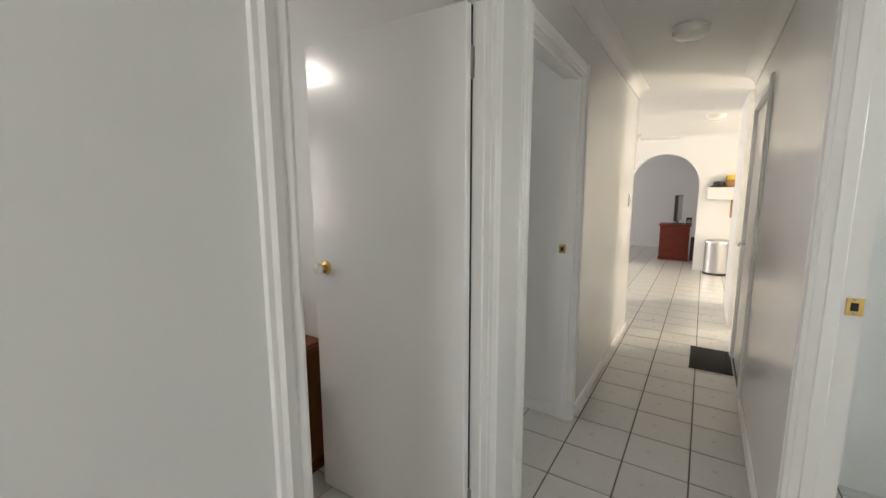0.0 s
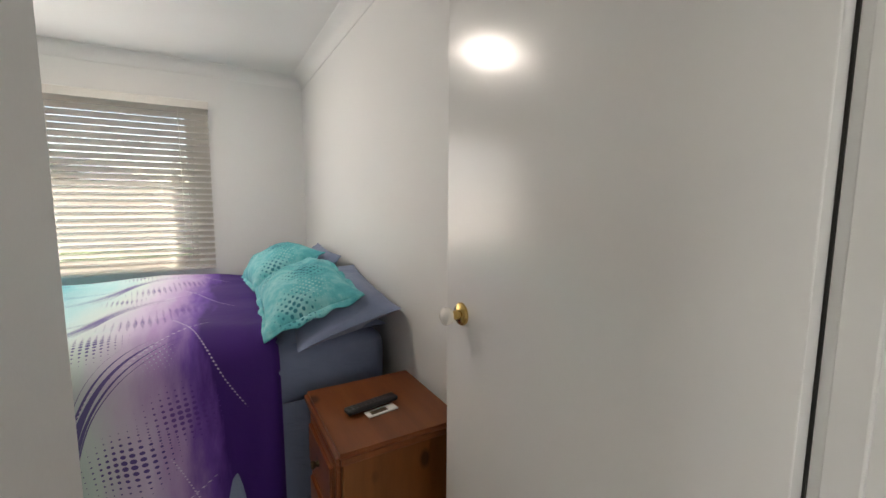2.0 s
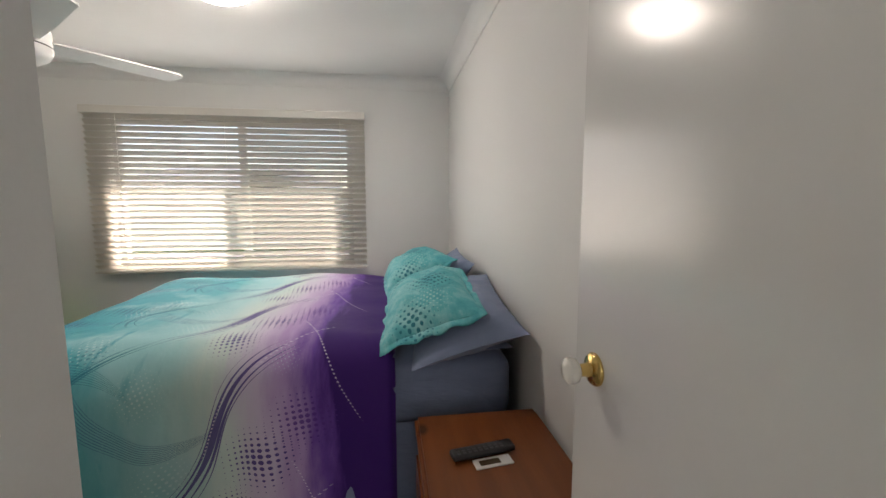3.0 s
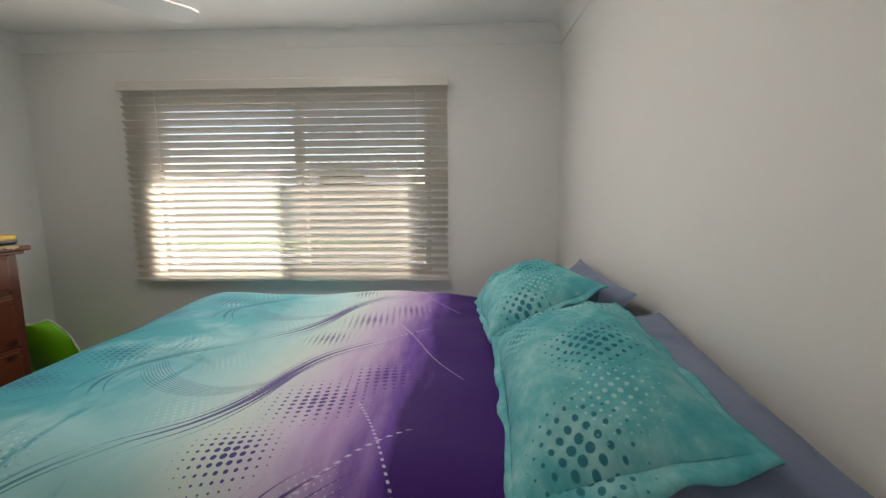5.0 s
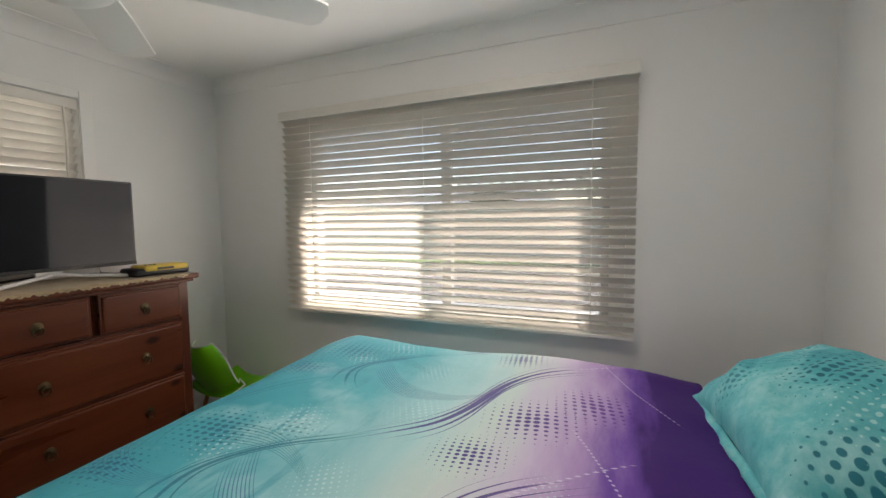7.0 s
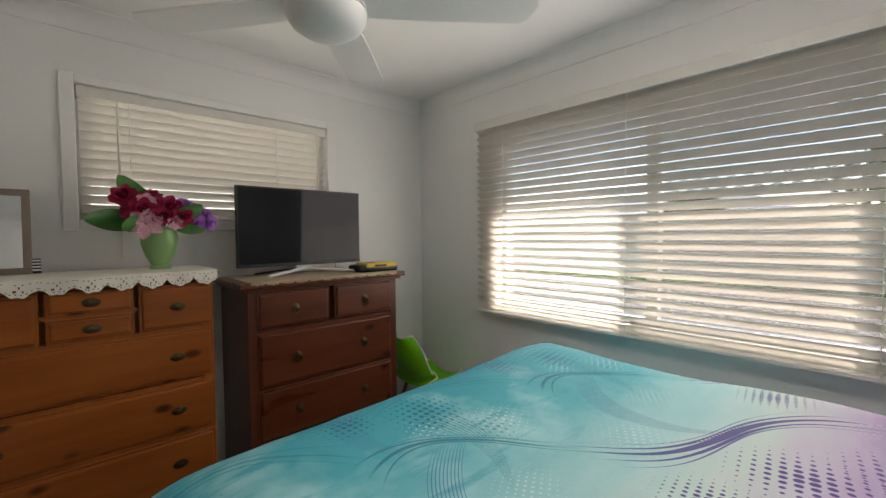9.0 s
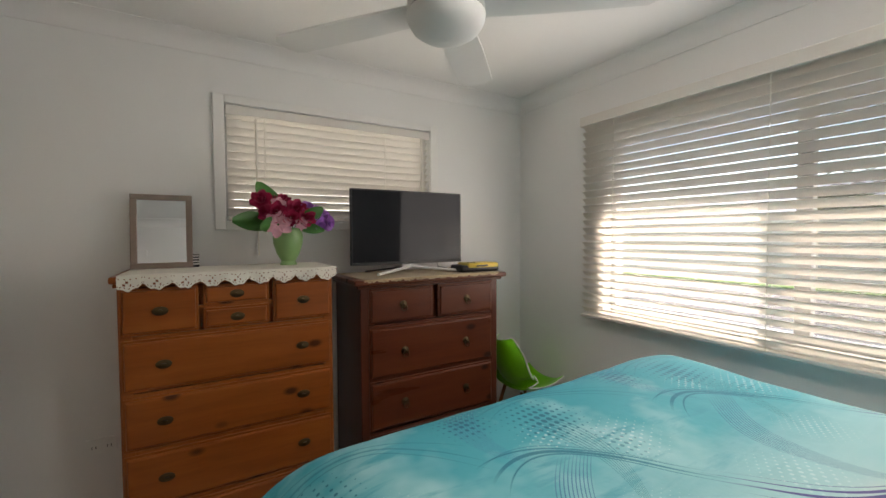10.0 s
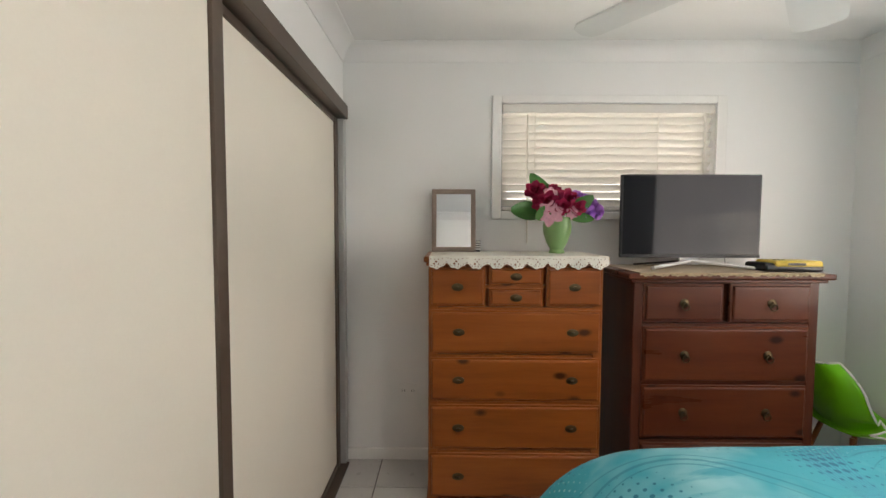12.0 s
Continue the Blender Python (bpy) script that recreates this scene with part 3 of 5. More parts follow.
def runs(name, profile, height, mat, label, lines):
    bm = bmesh.new()
    for (x0, y0, x1, y1, nx, ny) in lines:
        piece = sweep(profile, (x0, y0, height), (x1, y1, height), (nx, ny))
        tmp = bpy.data.meshes.new("run")
        piece.to_mesh(tmp)
        piece.free()
        bm.from_mesh(tmp)
        bpy.data.meshes.remove(tmp)
    return setting(name, bm, mat, label, "trim", True)


runs("cornice_bedroom", COVE, TOP, CEIL, "white coved plaster cornice", [(-4.12, -2.01, -4.12, 1.39, 1, 0), (-4.12, -2.01, -1.17, -2.01, 0, 1), (-4.12, 1.39, -0.68, 1.39, 0, -1), (-1.17, -2.01, -1.17, 0.496, -1, 0), (-0.68, 0.496, -0.68, 1.39, -1, 0)])
runs("cornice_hall", COVE, TOP, CEIL, "white coved plaster cornice along the hall", [(-0.57, -1.5, -0.57, 4.57, 1, 0), (0.35, -1.5, 0.35, 4.57, -1, 0)])
runs("cornice_living", COVE, TOP, CEIL, "white coved plaster cornice in the living room", [(-5.0, 8.7, 3.5, 8.7, 0, -1), (-5.0, 4.57, -5.0, 8.7, 1, 0), (-5.0, 4.57, -0.57, 4.57, 0, 1)])
runs("baseboard_bedroom", SKIRT, 0.0, TRIM, "low white painted skirting", [(-4.12, -2.01, -4.12, 1.39, 1, 0), (-4.12, -2.01, -1.17, -2.01, 0, 1), (-4.12, 1.39, -0.68, 1.39, 0, -1)])
runs("baseboard_hall", SKIRT, 0.0, TRIM, "low white painted skirting along the hall", [(-0.57, -1.5, -0.57, 0.37, 1, 0), (-0.57, 1.38, -0.57, 1.52, 1, 0), (-0.57, 2.55, -0.57, 4.57, 1, 0), (0.35, -1.5, 0.35, 0.73, -1, 0), (0.35, 1.75, 0.35, 3.22, -1, 0), (0.35, 4.3, 0.35, 4.57, -1, 0), (-3.6, 2.47, -0.68, 2.47, 0, -1), (-5.0, 8.7, -1.19, 8.7, 0, -1), (-0.05, 8.7, 3.5, 8.7, 0, -1), (-5.0, 11.9, 0.4, 11.9, 0, -1)])

# ---- door linings, architraves, leaves ----
ARCH = [(0, 0), (0.016, 0), (0.018, 0.008), (0.012, 0.018), (0.017, 0.028), (0.019, 0.046), (0.012, 0.054), (0.010, 0.064), (0, 0.066)]


def moulding(bm, x, out, y0, y1, z0, z1, upright, flip):
    """An architrave length on a wall at x; the profile runs away from the opening."""
    rows = []
    for end in (0, 1):
        row = []
        for o, w in ARCH:
            if upright:
                row.append(bm.verts.new((x + out * o, y0 + (-w if flip else w), z1 if end else z0)))
            else:
                row.append(bm.verts.new((x + out * o, y1 if end else y0, z0 + w)))
        rows.append(row)
    k = len(ARCH)
    for i in range(k):
        bm.faces.new((rows[0][i], rows[0][(i + 1) % k], rows[1][(i + 1) % k], rows[1][i]))
    bm.faces.new(rows[0])
    bm.faces.new(rows[1])


def door_frame(name, xa, xb, y0, y1, head, label, sides=(1, -1), stop=None):
    """Lining of an opening in a wall from xa to xb between y0 and y1, with moulded architraves on its faces."""
    ob = thing(name, 0, 0, 0, label, "door frame", "", "structure")
    part("lining", block(xa - 0.002, xb + 0.002, y0 - 0.019, y0, 0, head), TRIM, ob)
    part("lining", block(xa - 0.002, xb + 0.002, y1, y1 + 0.019, 0, head), TRIM, ob)
    part("lining", block(xa - 0.002, xb + 0.002, y0 - 0.019, y1 + 0.019, head, head + 0.019), TRIM, ob)
    if stop:
        a, b = stop
        part("door_stop", block(a, b, y0 - 0.001, y0 + 0.003, 0, head, 0.001, 1), TRIM, ob)
        part("door_stop", block(a, b, y1 - 0.012, y1 + 0.001, 0, head, 0.002, 1), TRIM, ob)
        part("door_stop", block(a, b, y0 + 0.003, y1 - 0.012, head - 0.012, head + 0.001, 0.002, 1), TRIM, ob)
    for s in sides:
        x = xb if s > 0 else xa
        for up, yy, flip in ((True, y0 - 0.006, True), (True, y1 + 0.006, False)):
            bm = bmesh.new()
            moulding(bm, x, s, yy, yy, 0, head + 0.072, True, flip)
            part("architrave", bm, TRIM, ob)
        bm = bmesh.new()
        moulding(bm, x, s, y0 - 0.006, y1 + 0.006, head + 0.006, 0, False, False)
        part("architrave", bm, TRIM, ob)
    return ob


frame_bed = door_frame("door_frame_1", -0.68, -0.57, 0.498, 1.28, 2.05, "white enamelled bedroom door frame with moulded architraves", (1, -1), (-0.625, -0.59))
frame_std = door_frame("door_frame_2", -0.68, -0.57, 1.62, 2.45, 2.07, "white enamelled door frame of the next room", (1,), (-0.625, -0.59))
frame_bath = door_frame("door_frame_3", 0.35, 0.46, 0.83, 1.65, 2.07, "white enamelled bathroom door frame with a brass strike", (-1,), (0.375, 0.41))
frame_cup = door_frame("door_frame_4", 0.35, 0.46, 3.32, 4.20, 2.07, "white enamelled door frame beside the mat", (-1,))


def strike(parent, x, y, z, facing):
    """A brass strike plate on a lining, facing -y or +y."""
    s = facing
    bm = block(x - 0.018, x + 0.022, y, y + s * 0.002, z - 0.026, z + 0.026, 0.0008, 1)
    plate = part("strike_plate", bm, BRASS, parent, "small brass strike plate")
    # thin black plate coloured as the shade inside the hole; nothing is cut
    part("latch_hole_dark", block(x - 0.008, x + 0.010, y + s * 0.002, y + s * 0.0026, z - 0.012, z + 0.012), BLACK, plate)
    for dz in (-0.022, 0.022):
        part("screw", lathe([(0.0, 0), (0.004, 0), (0.003, 0.0012), (0, 0.0014)], 8), STEEL, plate, at=Matrix.Translation((x, y + s * 0.002, z + dz)) @ Euler((radians(90 if s < 0 else -90), 0, 0)).to_matrix().to_4x4())


strike(frame_std, -0.655, 2.449, 1.09, -1)
strike(frame_bath, 0.44, 1.649, 1.095, -1)


def butt_hinge(parent, x, y, z):
    """A steel butt hinge: a leaf on the jamb, its knuckle and screws."""
    h = part("hinge", block(x, x + 0.045, y - 0.0022, y, z - 0.05, z + 0.05, 0.0006, 1), STEEL, parent, "zinc-plated butt hinge")
    part("knuckle", lathe([(0.006, z - 0.052), (0.0065, z - 0.05), (0.0065, z + 0.05), (0.004, z + 0.054)], 10, x - 0.004, y - 0.006), STEEL, h)
    part("leaf", block(x - 0.04, x - 0.006, y - 0.0062, y - 0.004, z - 0.05, z + 0.05), STEEL, h)
    for dz in (-0.032, 0, 0.032):
        part("screw", block(x + 0.018 + 0.006 * (dz == 0), x + 0.026 + 0.006 * (dz == 0), y - 0.0032, y - 0.002, z + dz - 0.004, z + dz + 0.004, 0.001, 1), OLDBRASS, h)


door = thing("door_1", -0.64, 1.2375, 0, "white glossy flush bedroom door standing wide open", "door", "", "structure")
part("leaf", block(-0.785, 0.0, 0.0, 0.035, 0.012, 2.04, 0.002, 2), GLOSS, door)


def ball_knob(parent, x, z, y, s):
    """A porcelain knob on a brass rose, pointing along s y."""
    turn = Matrix.Translation((x, y, z)) @ Euler((radians(90 if s < 0 else -90), 0, 0)).to_matrix().to_4x4()
    rose = part("knob", lathe([(0.0, 0), (0.031, 0), (0.031, 0.004), (0.027, 0.009), (0.014, 0.012), (0.011, 0.03), (0.014, 0.036), (0.0, 0.036)], 24), BRASS, parent, "brass door rose with a porcelain knob", True, turn)
    part("knob_ball", lathe([(0.0, 0.032), (0.014, 0.033), (0.0215, 0.038), (0.0245, 0.046), (0.023, 0.055), (0.015, 0.061), (0.0, 0.063)], 24), CERAMIC, rose, "cream porcelain ball", True)


ball_knob(door, -0.708, 1.10, 0.0, -1)
ball_knob(door, -0.708, 1.10, 0.035, 1)
for z in (0.24, 1.86):
    butt_hinge(frame_bed, -0.635, 1.28, z)

# a dark strip in the rebate paints the shade of the hinge-side gap
part("shade_strip", block(-0.648, -0.638, 1.2745, 1.2815, 0.01, 2.04), GAP_SHADE, frame_bed, "dark strip painting the shade of the door gap")

cup = thing("door_2", 0.36, 3.32, 0, "white glossy closed hall door with a lever handle", "door", "", "structure")
part("leaf", block(0.0, 0.035, 0.004, 0.876, 0.012, 2.06, 0.002, 1), GLOSS, cup)
part("lever_rose", block(-0.008, 0.0, 0.80, 0.85, 0.98, 1.03, 0.003, 2), CHROME, cup)
part("lever", tube([(-0.004, 0.825, 1.005), (-0.045, 0.825, 1.005), (-0.052, 0.815, 1.005), (-0.052, 0.72, 1.0)], 0.009, 10), CHROME, cup, "chrome lever handle", True)
for z in (0.25, 1.83):
    part("hinge", block(-0.012, 0.0, -0.002, 0.010, z - 0.05, z + 0.05, 0.002, 1), STEEL, cup)

# ---- windows ----


def window(name, axis, at, depth, a0, a1, z0, z1, split, label):
    ob = thing(name, 0, 0, 0, label, "window", "", "structure")

    def b(p, q, lo, hi, d0, d1):
        return block(d0, d1, p, q, lo, hi, 0.003, 1) if axis == "x" else block(p, q, d0, d1, lo, hi, 0.003, 1)
    d0, d1 = at, at + depth
    for p, q, lo, hi in ((a0, a1, z0, z0 + 0.035), (a0, a1, z1 - 0.035, z1), (a0, a0 + 0.04, z0 + 0.035, z1 - 0.035), (a1 - 0.04, a1, z0 + 0.035, z1 - 0.035)):
        part("window_frame", b(p, q, lo, hi, d0, d1), GREYPL, ob)
    edges = [a0 + 0.04] + ([split] if split is not None else []) + [a1 - 0.04]
    if split is not None:
        part("mullion", b(split - 0.028, split + 0.028, z0 + 0.035, z1 - 0.035, d0 + 0.005, d1 - 0.005), GREYPL, ob)
    for p, q in zip(edges, edges[1:]):
        g = part("pane", b(p + 0.001, q - 0.001, z0 + 0.036, z1 - 0.036, (d0 + d1) / 2 - 0.002, (d0 + d1) / 2 + 0.002), GLASS, ob)
        g.visible_shadow = False
    return ob


win_w = window("window_1", "x", -4.225, 0.06, -1.22, 0.58, 0.93, 2.07, -0.28, "wide aluminium sliding window behind a venetian blind")
# unseen window, made up to go with the lamp added behind the start
window("added_hall_window", "y", -1.59, 0.05, -0.45, 0.23, 0.9, 2.1, None, "unseen plain window added at the end of the hall")
win_s = window("window_2", "y", -2.12, 0.05, -3.31, -2.085, 1.485, 2.10, None, "small high aluminium window behind a blind")
for s, (z0, z1) in (("window_sill", (0.915, 0.932)), ("window_head", (2.068, 2.085))):
    part(s, block(-4.165, -4.106, -1.235, 0.595, z0, z1, 0.003, 1), TRIM, win_w)
for y0, y1 in ((-1.29, -1.222), (0.582, 0.65)):
    part("architrave", block(-4.119, -4.104, y0, y1, 0.87, 2.135, 0.004, 2), TRIM, win_w)
for z0, z1 in ((0.87, 0.929), (2.073, 2.135)):
    part("architrave", block(-4.119, -4.104, -1.22, 0.58, z0, z1, 0.004, 2), TRIM, win_w)
part("flyscreen", block(-4.238, -4.236, -0.252, 0.54, 0.967, 2.033), SCREENING, win_w, "fine grey insect screen")
# scalloped security grille outside one sash
bm = bmesh.new()
rows, pitch = 18, 0.066
for r in range(rows):
    z = 0.99 + r * 1.02 / (rows - 1)
    n = int(0.76 / pitch)
    for k in range(n):
        y = -0.24 + k * pitch
        arc = [(-4.262, y + pitch * i / 4, z + 0.02 * math.sin(math.pi * i / 4)) for i in range(5)]
        t = tube(arc, 0.0042, 4)
        tmp = bpy.data.meshes.new("arc")
        t.to_mesh(tmp)
        t.free()
        bm.from_mesh(tmp)
        bpy.data.meshes.remove(tmp)
tagged(part("grille", bm, MESHW, win_w, "pale scalloped security grille"), kind="stuff")
# architrave of the small window, lipped outer edge
for p, q, z0, z1 in ((-3.37, -3.312, 1.437, 2.145), (-2.083, -2.03, 1.437, 2.145), (-3.312, -2.083, 2.102, 2.145), (-3.312, -2.083, 1.437, 1.483)):
    part("architrave", block(p, q, -2.009, -1.994, z0, z1, 0.004, 2), TRIM, win_s)


def venetian(name, axis, at, a0, a1, z0, z1, tilt, pitch, deep, ladders, label, head=0.05, slat_mat=None):
    """A venetian blind: valance, curved slats, ladder cords, bottom rail. at: the plane of its middle; the room lies on the far side of room."""
    ob = thing(name, 0, 0, 0, label, "blind")
    room = 1

    def b(p, q, lo, hi, d0, d1, e=0.003):
        return block(at + d0 * room, at + d1 * room, p, q, lo, hi, e, 1) if axis == "x" else block(p, q, at + d0 * room, at + d1 * room, lo, hi, e, 1)
    part("headrail", b(a0 + 0.01, a1 - 0.01, z1 - head + 0.01, z1 - 0.004, -deep / 2, deep / 2 - 0.004), SLAT, ob)
    part("valance", b(a0 - 0.006, a1 + 0.006, z1 - head - 0.006, z1, deep / 2, deep / 2 + 0.012), SLAT, ob)
    part("valance", b(a0 - 0.006, a0 + 0.006, z1 - head - 0.006, z1, -deep / 2, deep / 2), SLAT, ob)
    part("valance", b(a1 - 0.006, a1 + 0.006, z1 - head - 0.006, z1, -deep / 2, deep / 2), SLAT, ob)
    part("bottom_rail", b(a0, a1, z0, z0 + 0.018, -deep / 2, deep / 2), SLAT, ob)
    n = math.ceil((z1 - head - z0 - 0.02) / pitch)
    bm = bmesh.new()
    c, s = math.cos(radians(tilt)), math.sin(radians(tilt))
    rows = []
    for end in (a0, a1):
        top, low = [], []
        for i in range(5):
            u = (i / 4 - 0.5)
            bow = 0.0025 * (1 - (2 * u) ** 2)
            for lst, th in ((top, 0.0015), (low, -0.0015)):
                o, h = u * deep * c - (bow + th) * s, u * deep * s + (bow + th) * c
                lst.append(bm.verts.new((o, end, h) if axis == "x" else (end, o, h)))
        rows.append(top + low[::-1])
    k = len(rows[0])
    for i in range(k):
        bm.faces.new((rows[0][i], rows[0][(i + 1) % k], rows[1][(i + 1) % k], rows[1][i]))
    for r in rows:
        bm.faces.new(r)
    me = mesh_of("slat", bm, slat_mat, True)
    for i in range(n):
        ob2 = new("slat", me)
        ob2.parent = ob
        z = z0 + 0.03 + pitch * (i + 0.4)
        wob = 0.5 * math.sin(i * 2.3)
        ob2.matrix_basis = pose(*((at, 0, z) if axis == "x" else (0, at, z)), *((0, wob, 0) if axis == "x" else (wob, 0, 0)))
    for a in ladders:
        for d in (-deep / 2 - 0.001, deep / 2 + 0.001):
            pts = [((at + d, a, z1 - head) if axis == "x" else (a, at + d, z1 - head)), ((at + d, a, z0 + 0.01) if axis == "x" else (a, at + d, z0 + 0.01))]
            part("ladder_cord", tube(pts, 0.0016, 5), CORD, ob)
    return ob


venetian("venetian_blind", "x", -4.072, -1.35, 0.69, 0.882, 2.135, 42, 0.0455, 0.05, (-1.12, -0.36, 0.5), "wide cream venetian blind with tilted slats over the window", 0.052, SLAT_THIN)
blind_s = venetian("venetian_blind", "y", -2.04, -3.30, -2.095, 1.49, 2.098, 48, 0.043, 0.05, (-2.99, -2.28), "cream venetian blind nearly closed over the small window", 0.045, SLAT_DENSE)
part("tilt_wand", tube([(-2.235, -2.004, 2.04), (-2.235, -2.0, 1.65), (-2.238, -1.998, 1.30)], 0.004, 6), CORD, blind_s)
part("pull_cord", tube([(-3.245, -2.004, 2.05), (-3.25, -2.0, 1.9), (-3.244, -2.0, 1.74), (-3.252, -2.0, 1.62)], 0.006, 6), CORD, blind_s)

# ---- built-in robe with sliding doors ----
track = thing("robe_track", 0, 0, 0, "dark bronze top and bottom track of the robe", "track", "", "structure")
part("head_track", block(-1.212, -1.10, -1.95, 0.38, 1.995, 2.07, 0.003, 1), BRONZE, track)
part("floor_track", block(-1.205, -1.11, -1.95, 0.38, 0.0, 0.012, 0.002, 1), BRONZE, track)
part("jamb", block(-1.19, -1.10, -1.985, -1.93, 0, 1.995, 0.002, 1), GREYPL, track)


def sliding(x, y0, y1, label):
    ob = thing("sliding_door", x, y0, 0.012, label, "wardrobe door", "robe doors")
    w = y1 - y0
    part("panel", block(-0.004, 0.004, 0.03, w - 0.03, 0.03, 1.955), ROBE, ob)
    for a, b in ((0.0, 0.052), (w - 0.052, w)):
        part("stile", block(-0.014, 0.014, a, b, 0.0, 1.982, 0.003, 2), BRONZE, ob)
    for a, b in ((0.0, 0.03), (1.952, 1.982)):
        part("rail", block(-0.012, 0.012, 0.052, w - 0.052, a, b, 0.002, 1), BRONZE, ob)
    return ob


sliding(-1.188, -0.69, 0.379, "cream robe sliding door in a bronze frame")
back = sliding(-1.145, -1.929, -0.58, "cream robe sliding door behind the other one")

# ---- the bed ----


def skin(name, fn, nu, nv, mat, parent, label="", thick=0.0):
    """A cloth surface from fn(i, j) -> place and flat coordinates."""
    bm = bmesh.new()
    uv = bm.loops.layers.uv.new("flat")
    grid = [[fn(i / nu, j / nv) for j in range(nv + 1)] for i in range(nu + 1)]
    vs = [[bm.verts.new(g[0]) for g in row] for row in grid]
    for i in range(nu):
        for j in range(nv):
            f = bm.faces.new((vs[i][j], vs[i + 1][j], vs[i + 1][j + 1], vs[i][j + 1]))
            for loop, (a, b) in zip(f.loops, ((i, j), (i + 1, j), (i + 1, j + 1), (i, j + 1))):
                loop[uv].uv = grid[a][b][1]
    me = bpy.data.meshes.new(name)
    bmesh.ops.recalc_face_normals(bm, faces=bm.faces[:])
    bm.to_mesh(me)
    bm.free()
    me.materials.append(mat)
    for p in me.polygons:
        p.use_smooth = True
    ob = new(name, me)
    ob.parent = parent
    if label:
        ob["label"] = label
    if thick:
        mod = ob.modifiers.new("thickness", "SOLIDIFY")
        mod.thickness, mod.offset = thick, -1
    return ob


BX0, BX1, BY0, BY1 = -3.70, -2.15, -0.66, 1.34
bed = thing("bed", -2.92, 0.35, 0, "high double bed with grey-blue sheets", "bed")


def at_bed(bm):
    bmesh.ops.translate(bm, verts=bm.verts[:], vec=(2.92, -0.35, 0))
    return bm


part("base", at_bed(block(BX0 + 0.02, BX1 - 0.02, BY0 + 0.02, BY1 - 0.02, 0.09, 0.55, 0.02)), SHEET, bed)
part("mattress", at_bed(block(BX0, BX1, BY0, BY1, 0.553, 0.81, 0.055, 4)), SHEET, bed, "mattress in a grey-blue fitted sheet", True)
for x in (BX0 + 0.1, BX1 - 0.1):
    for y in (BY0 + 0.1, BY1 - 0.1):
        part("leg", at_bed(lathe([(0.03, 0.0), (0.03, 0.01), (0.024, 0.09)], 12, x, y)), BLACK, bed)


def valance_at(u, v):
    y = BY0 + 0.45 + u * (BY1 - BY0 - 0.5)
    wave = 0.012 * math.sin(u * 34) + 0.008 * math.sin(u * 71 + 1)
    return (BX1 + 0.004 + 0.05 * v + wave * v, y, 0.575 - v * 0.42), (u * 2, v)


vob = skin("valance", valance_at, 60, 6, SHEET, bed, "creased grey-blue sheet hanging at the side", 0.004)
vob.matrix_basis = Matrix.Translation((2.92, -0.35, 0))

duvet = thing("duvet", -2.92, 0.1, 0.8, "teal and purple printed duvet spread over the bed", "duvet")


def crown(x, y):
    """Height of the duvet's top: puffed up, with a hump toward the window."""
    h = 0.872 + 0.018 * noise.noise(Vector((x * 1.7, y * 1.7, 0.3))) + 0.008 * noise.noise(Vector((x * 5, y * 5, 2)))
    h += 0.03 * math.exp(-(((x + 3.5) / 0.4) ** 2 + ((y + 0.45) / 0.35) ** 2))
    h += 0.025 * math.exp(-((y - 0.45) / 0.35) ** 2)
    return h


def bent(d, edge, r, most):
    """Where a cloth goes that lies flat to edge and then bends down with radius r: out, down."""
    if d <= edge:
        return d, 0.0
    th = (d - edge) / r
    if th <= most:
        return edge + r * math.sin(th), r * (1 - math.cos(th))
    over = d - edge - r * most
    return edge + r * math.sin(most) + over * math.cos(most), r * (1 - math.cos(most)) + over * math.sin(most)


def duvet_at(u, v):
    """Runs down the far side, over the top and down the near side; the foot end hangs down as well."""
    s, w = -1.42 + 2.84 * u, -1.15 + 2.02 * v
    side = 1 if s > 0 else -1
    foot = min(1.0, max(0.0, (0.1 - w) / 0.7))
    ox, drop_x = bent(abs(s), 0.64 - 0.10 * foot * (s > 0), 0.16 + 0.22 * foot, 1.53 - 0.06 * foot)
    oy, drop_y = bent(-w, 0.46, 0.30, 1.5)
    y = -oy
    x = -2.92 + side * ox
    fold = min(1.0, max(0.0, (drop_x - 0.12) / 0.3))
    x += side * fold * (0.018 * math.sin(w * 15 + 1) + 0.010 * math.sin(w * 33))
    y -= min(1.0, max(0.0, (drop_y - 0.12) / 0.3)) * (0.02 * math.sin(s * 12) + 0.012 * math.sin(s * 27))
    z = crown(x, y) - (drop_x ** 2.2 + drop_y ** 2.2) ** (1 / 2.2)
    return (x + 2.92, y - 0.1, max(z, 0.20 + 0.03 * math.sin(5 * s + 3 * w)) - 0.8), (s, w)


skin("cover", duvet_at, 110, 90, DUVET, duvet, "", 0.02)


hem_pts = [duvet_at(i / 110, 1.0)[0] for i in range(111)]
part("hem", tube(hem_pts, 0.011, 8), DUVET_EDGE, duvet, "rolled purple hem at the head", True)


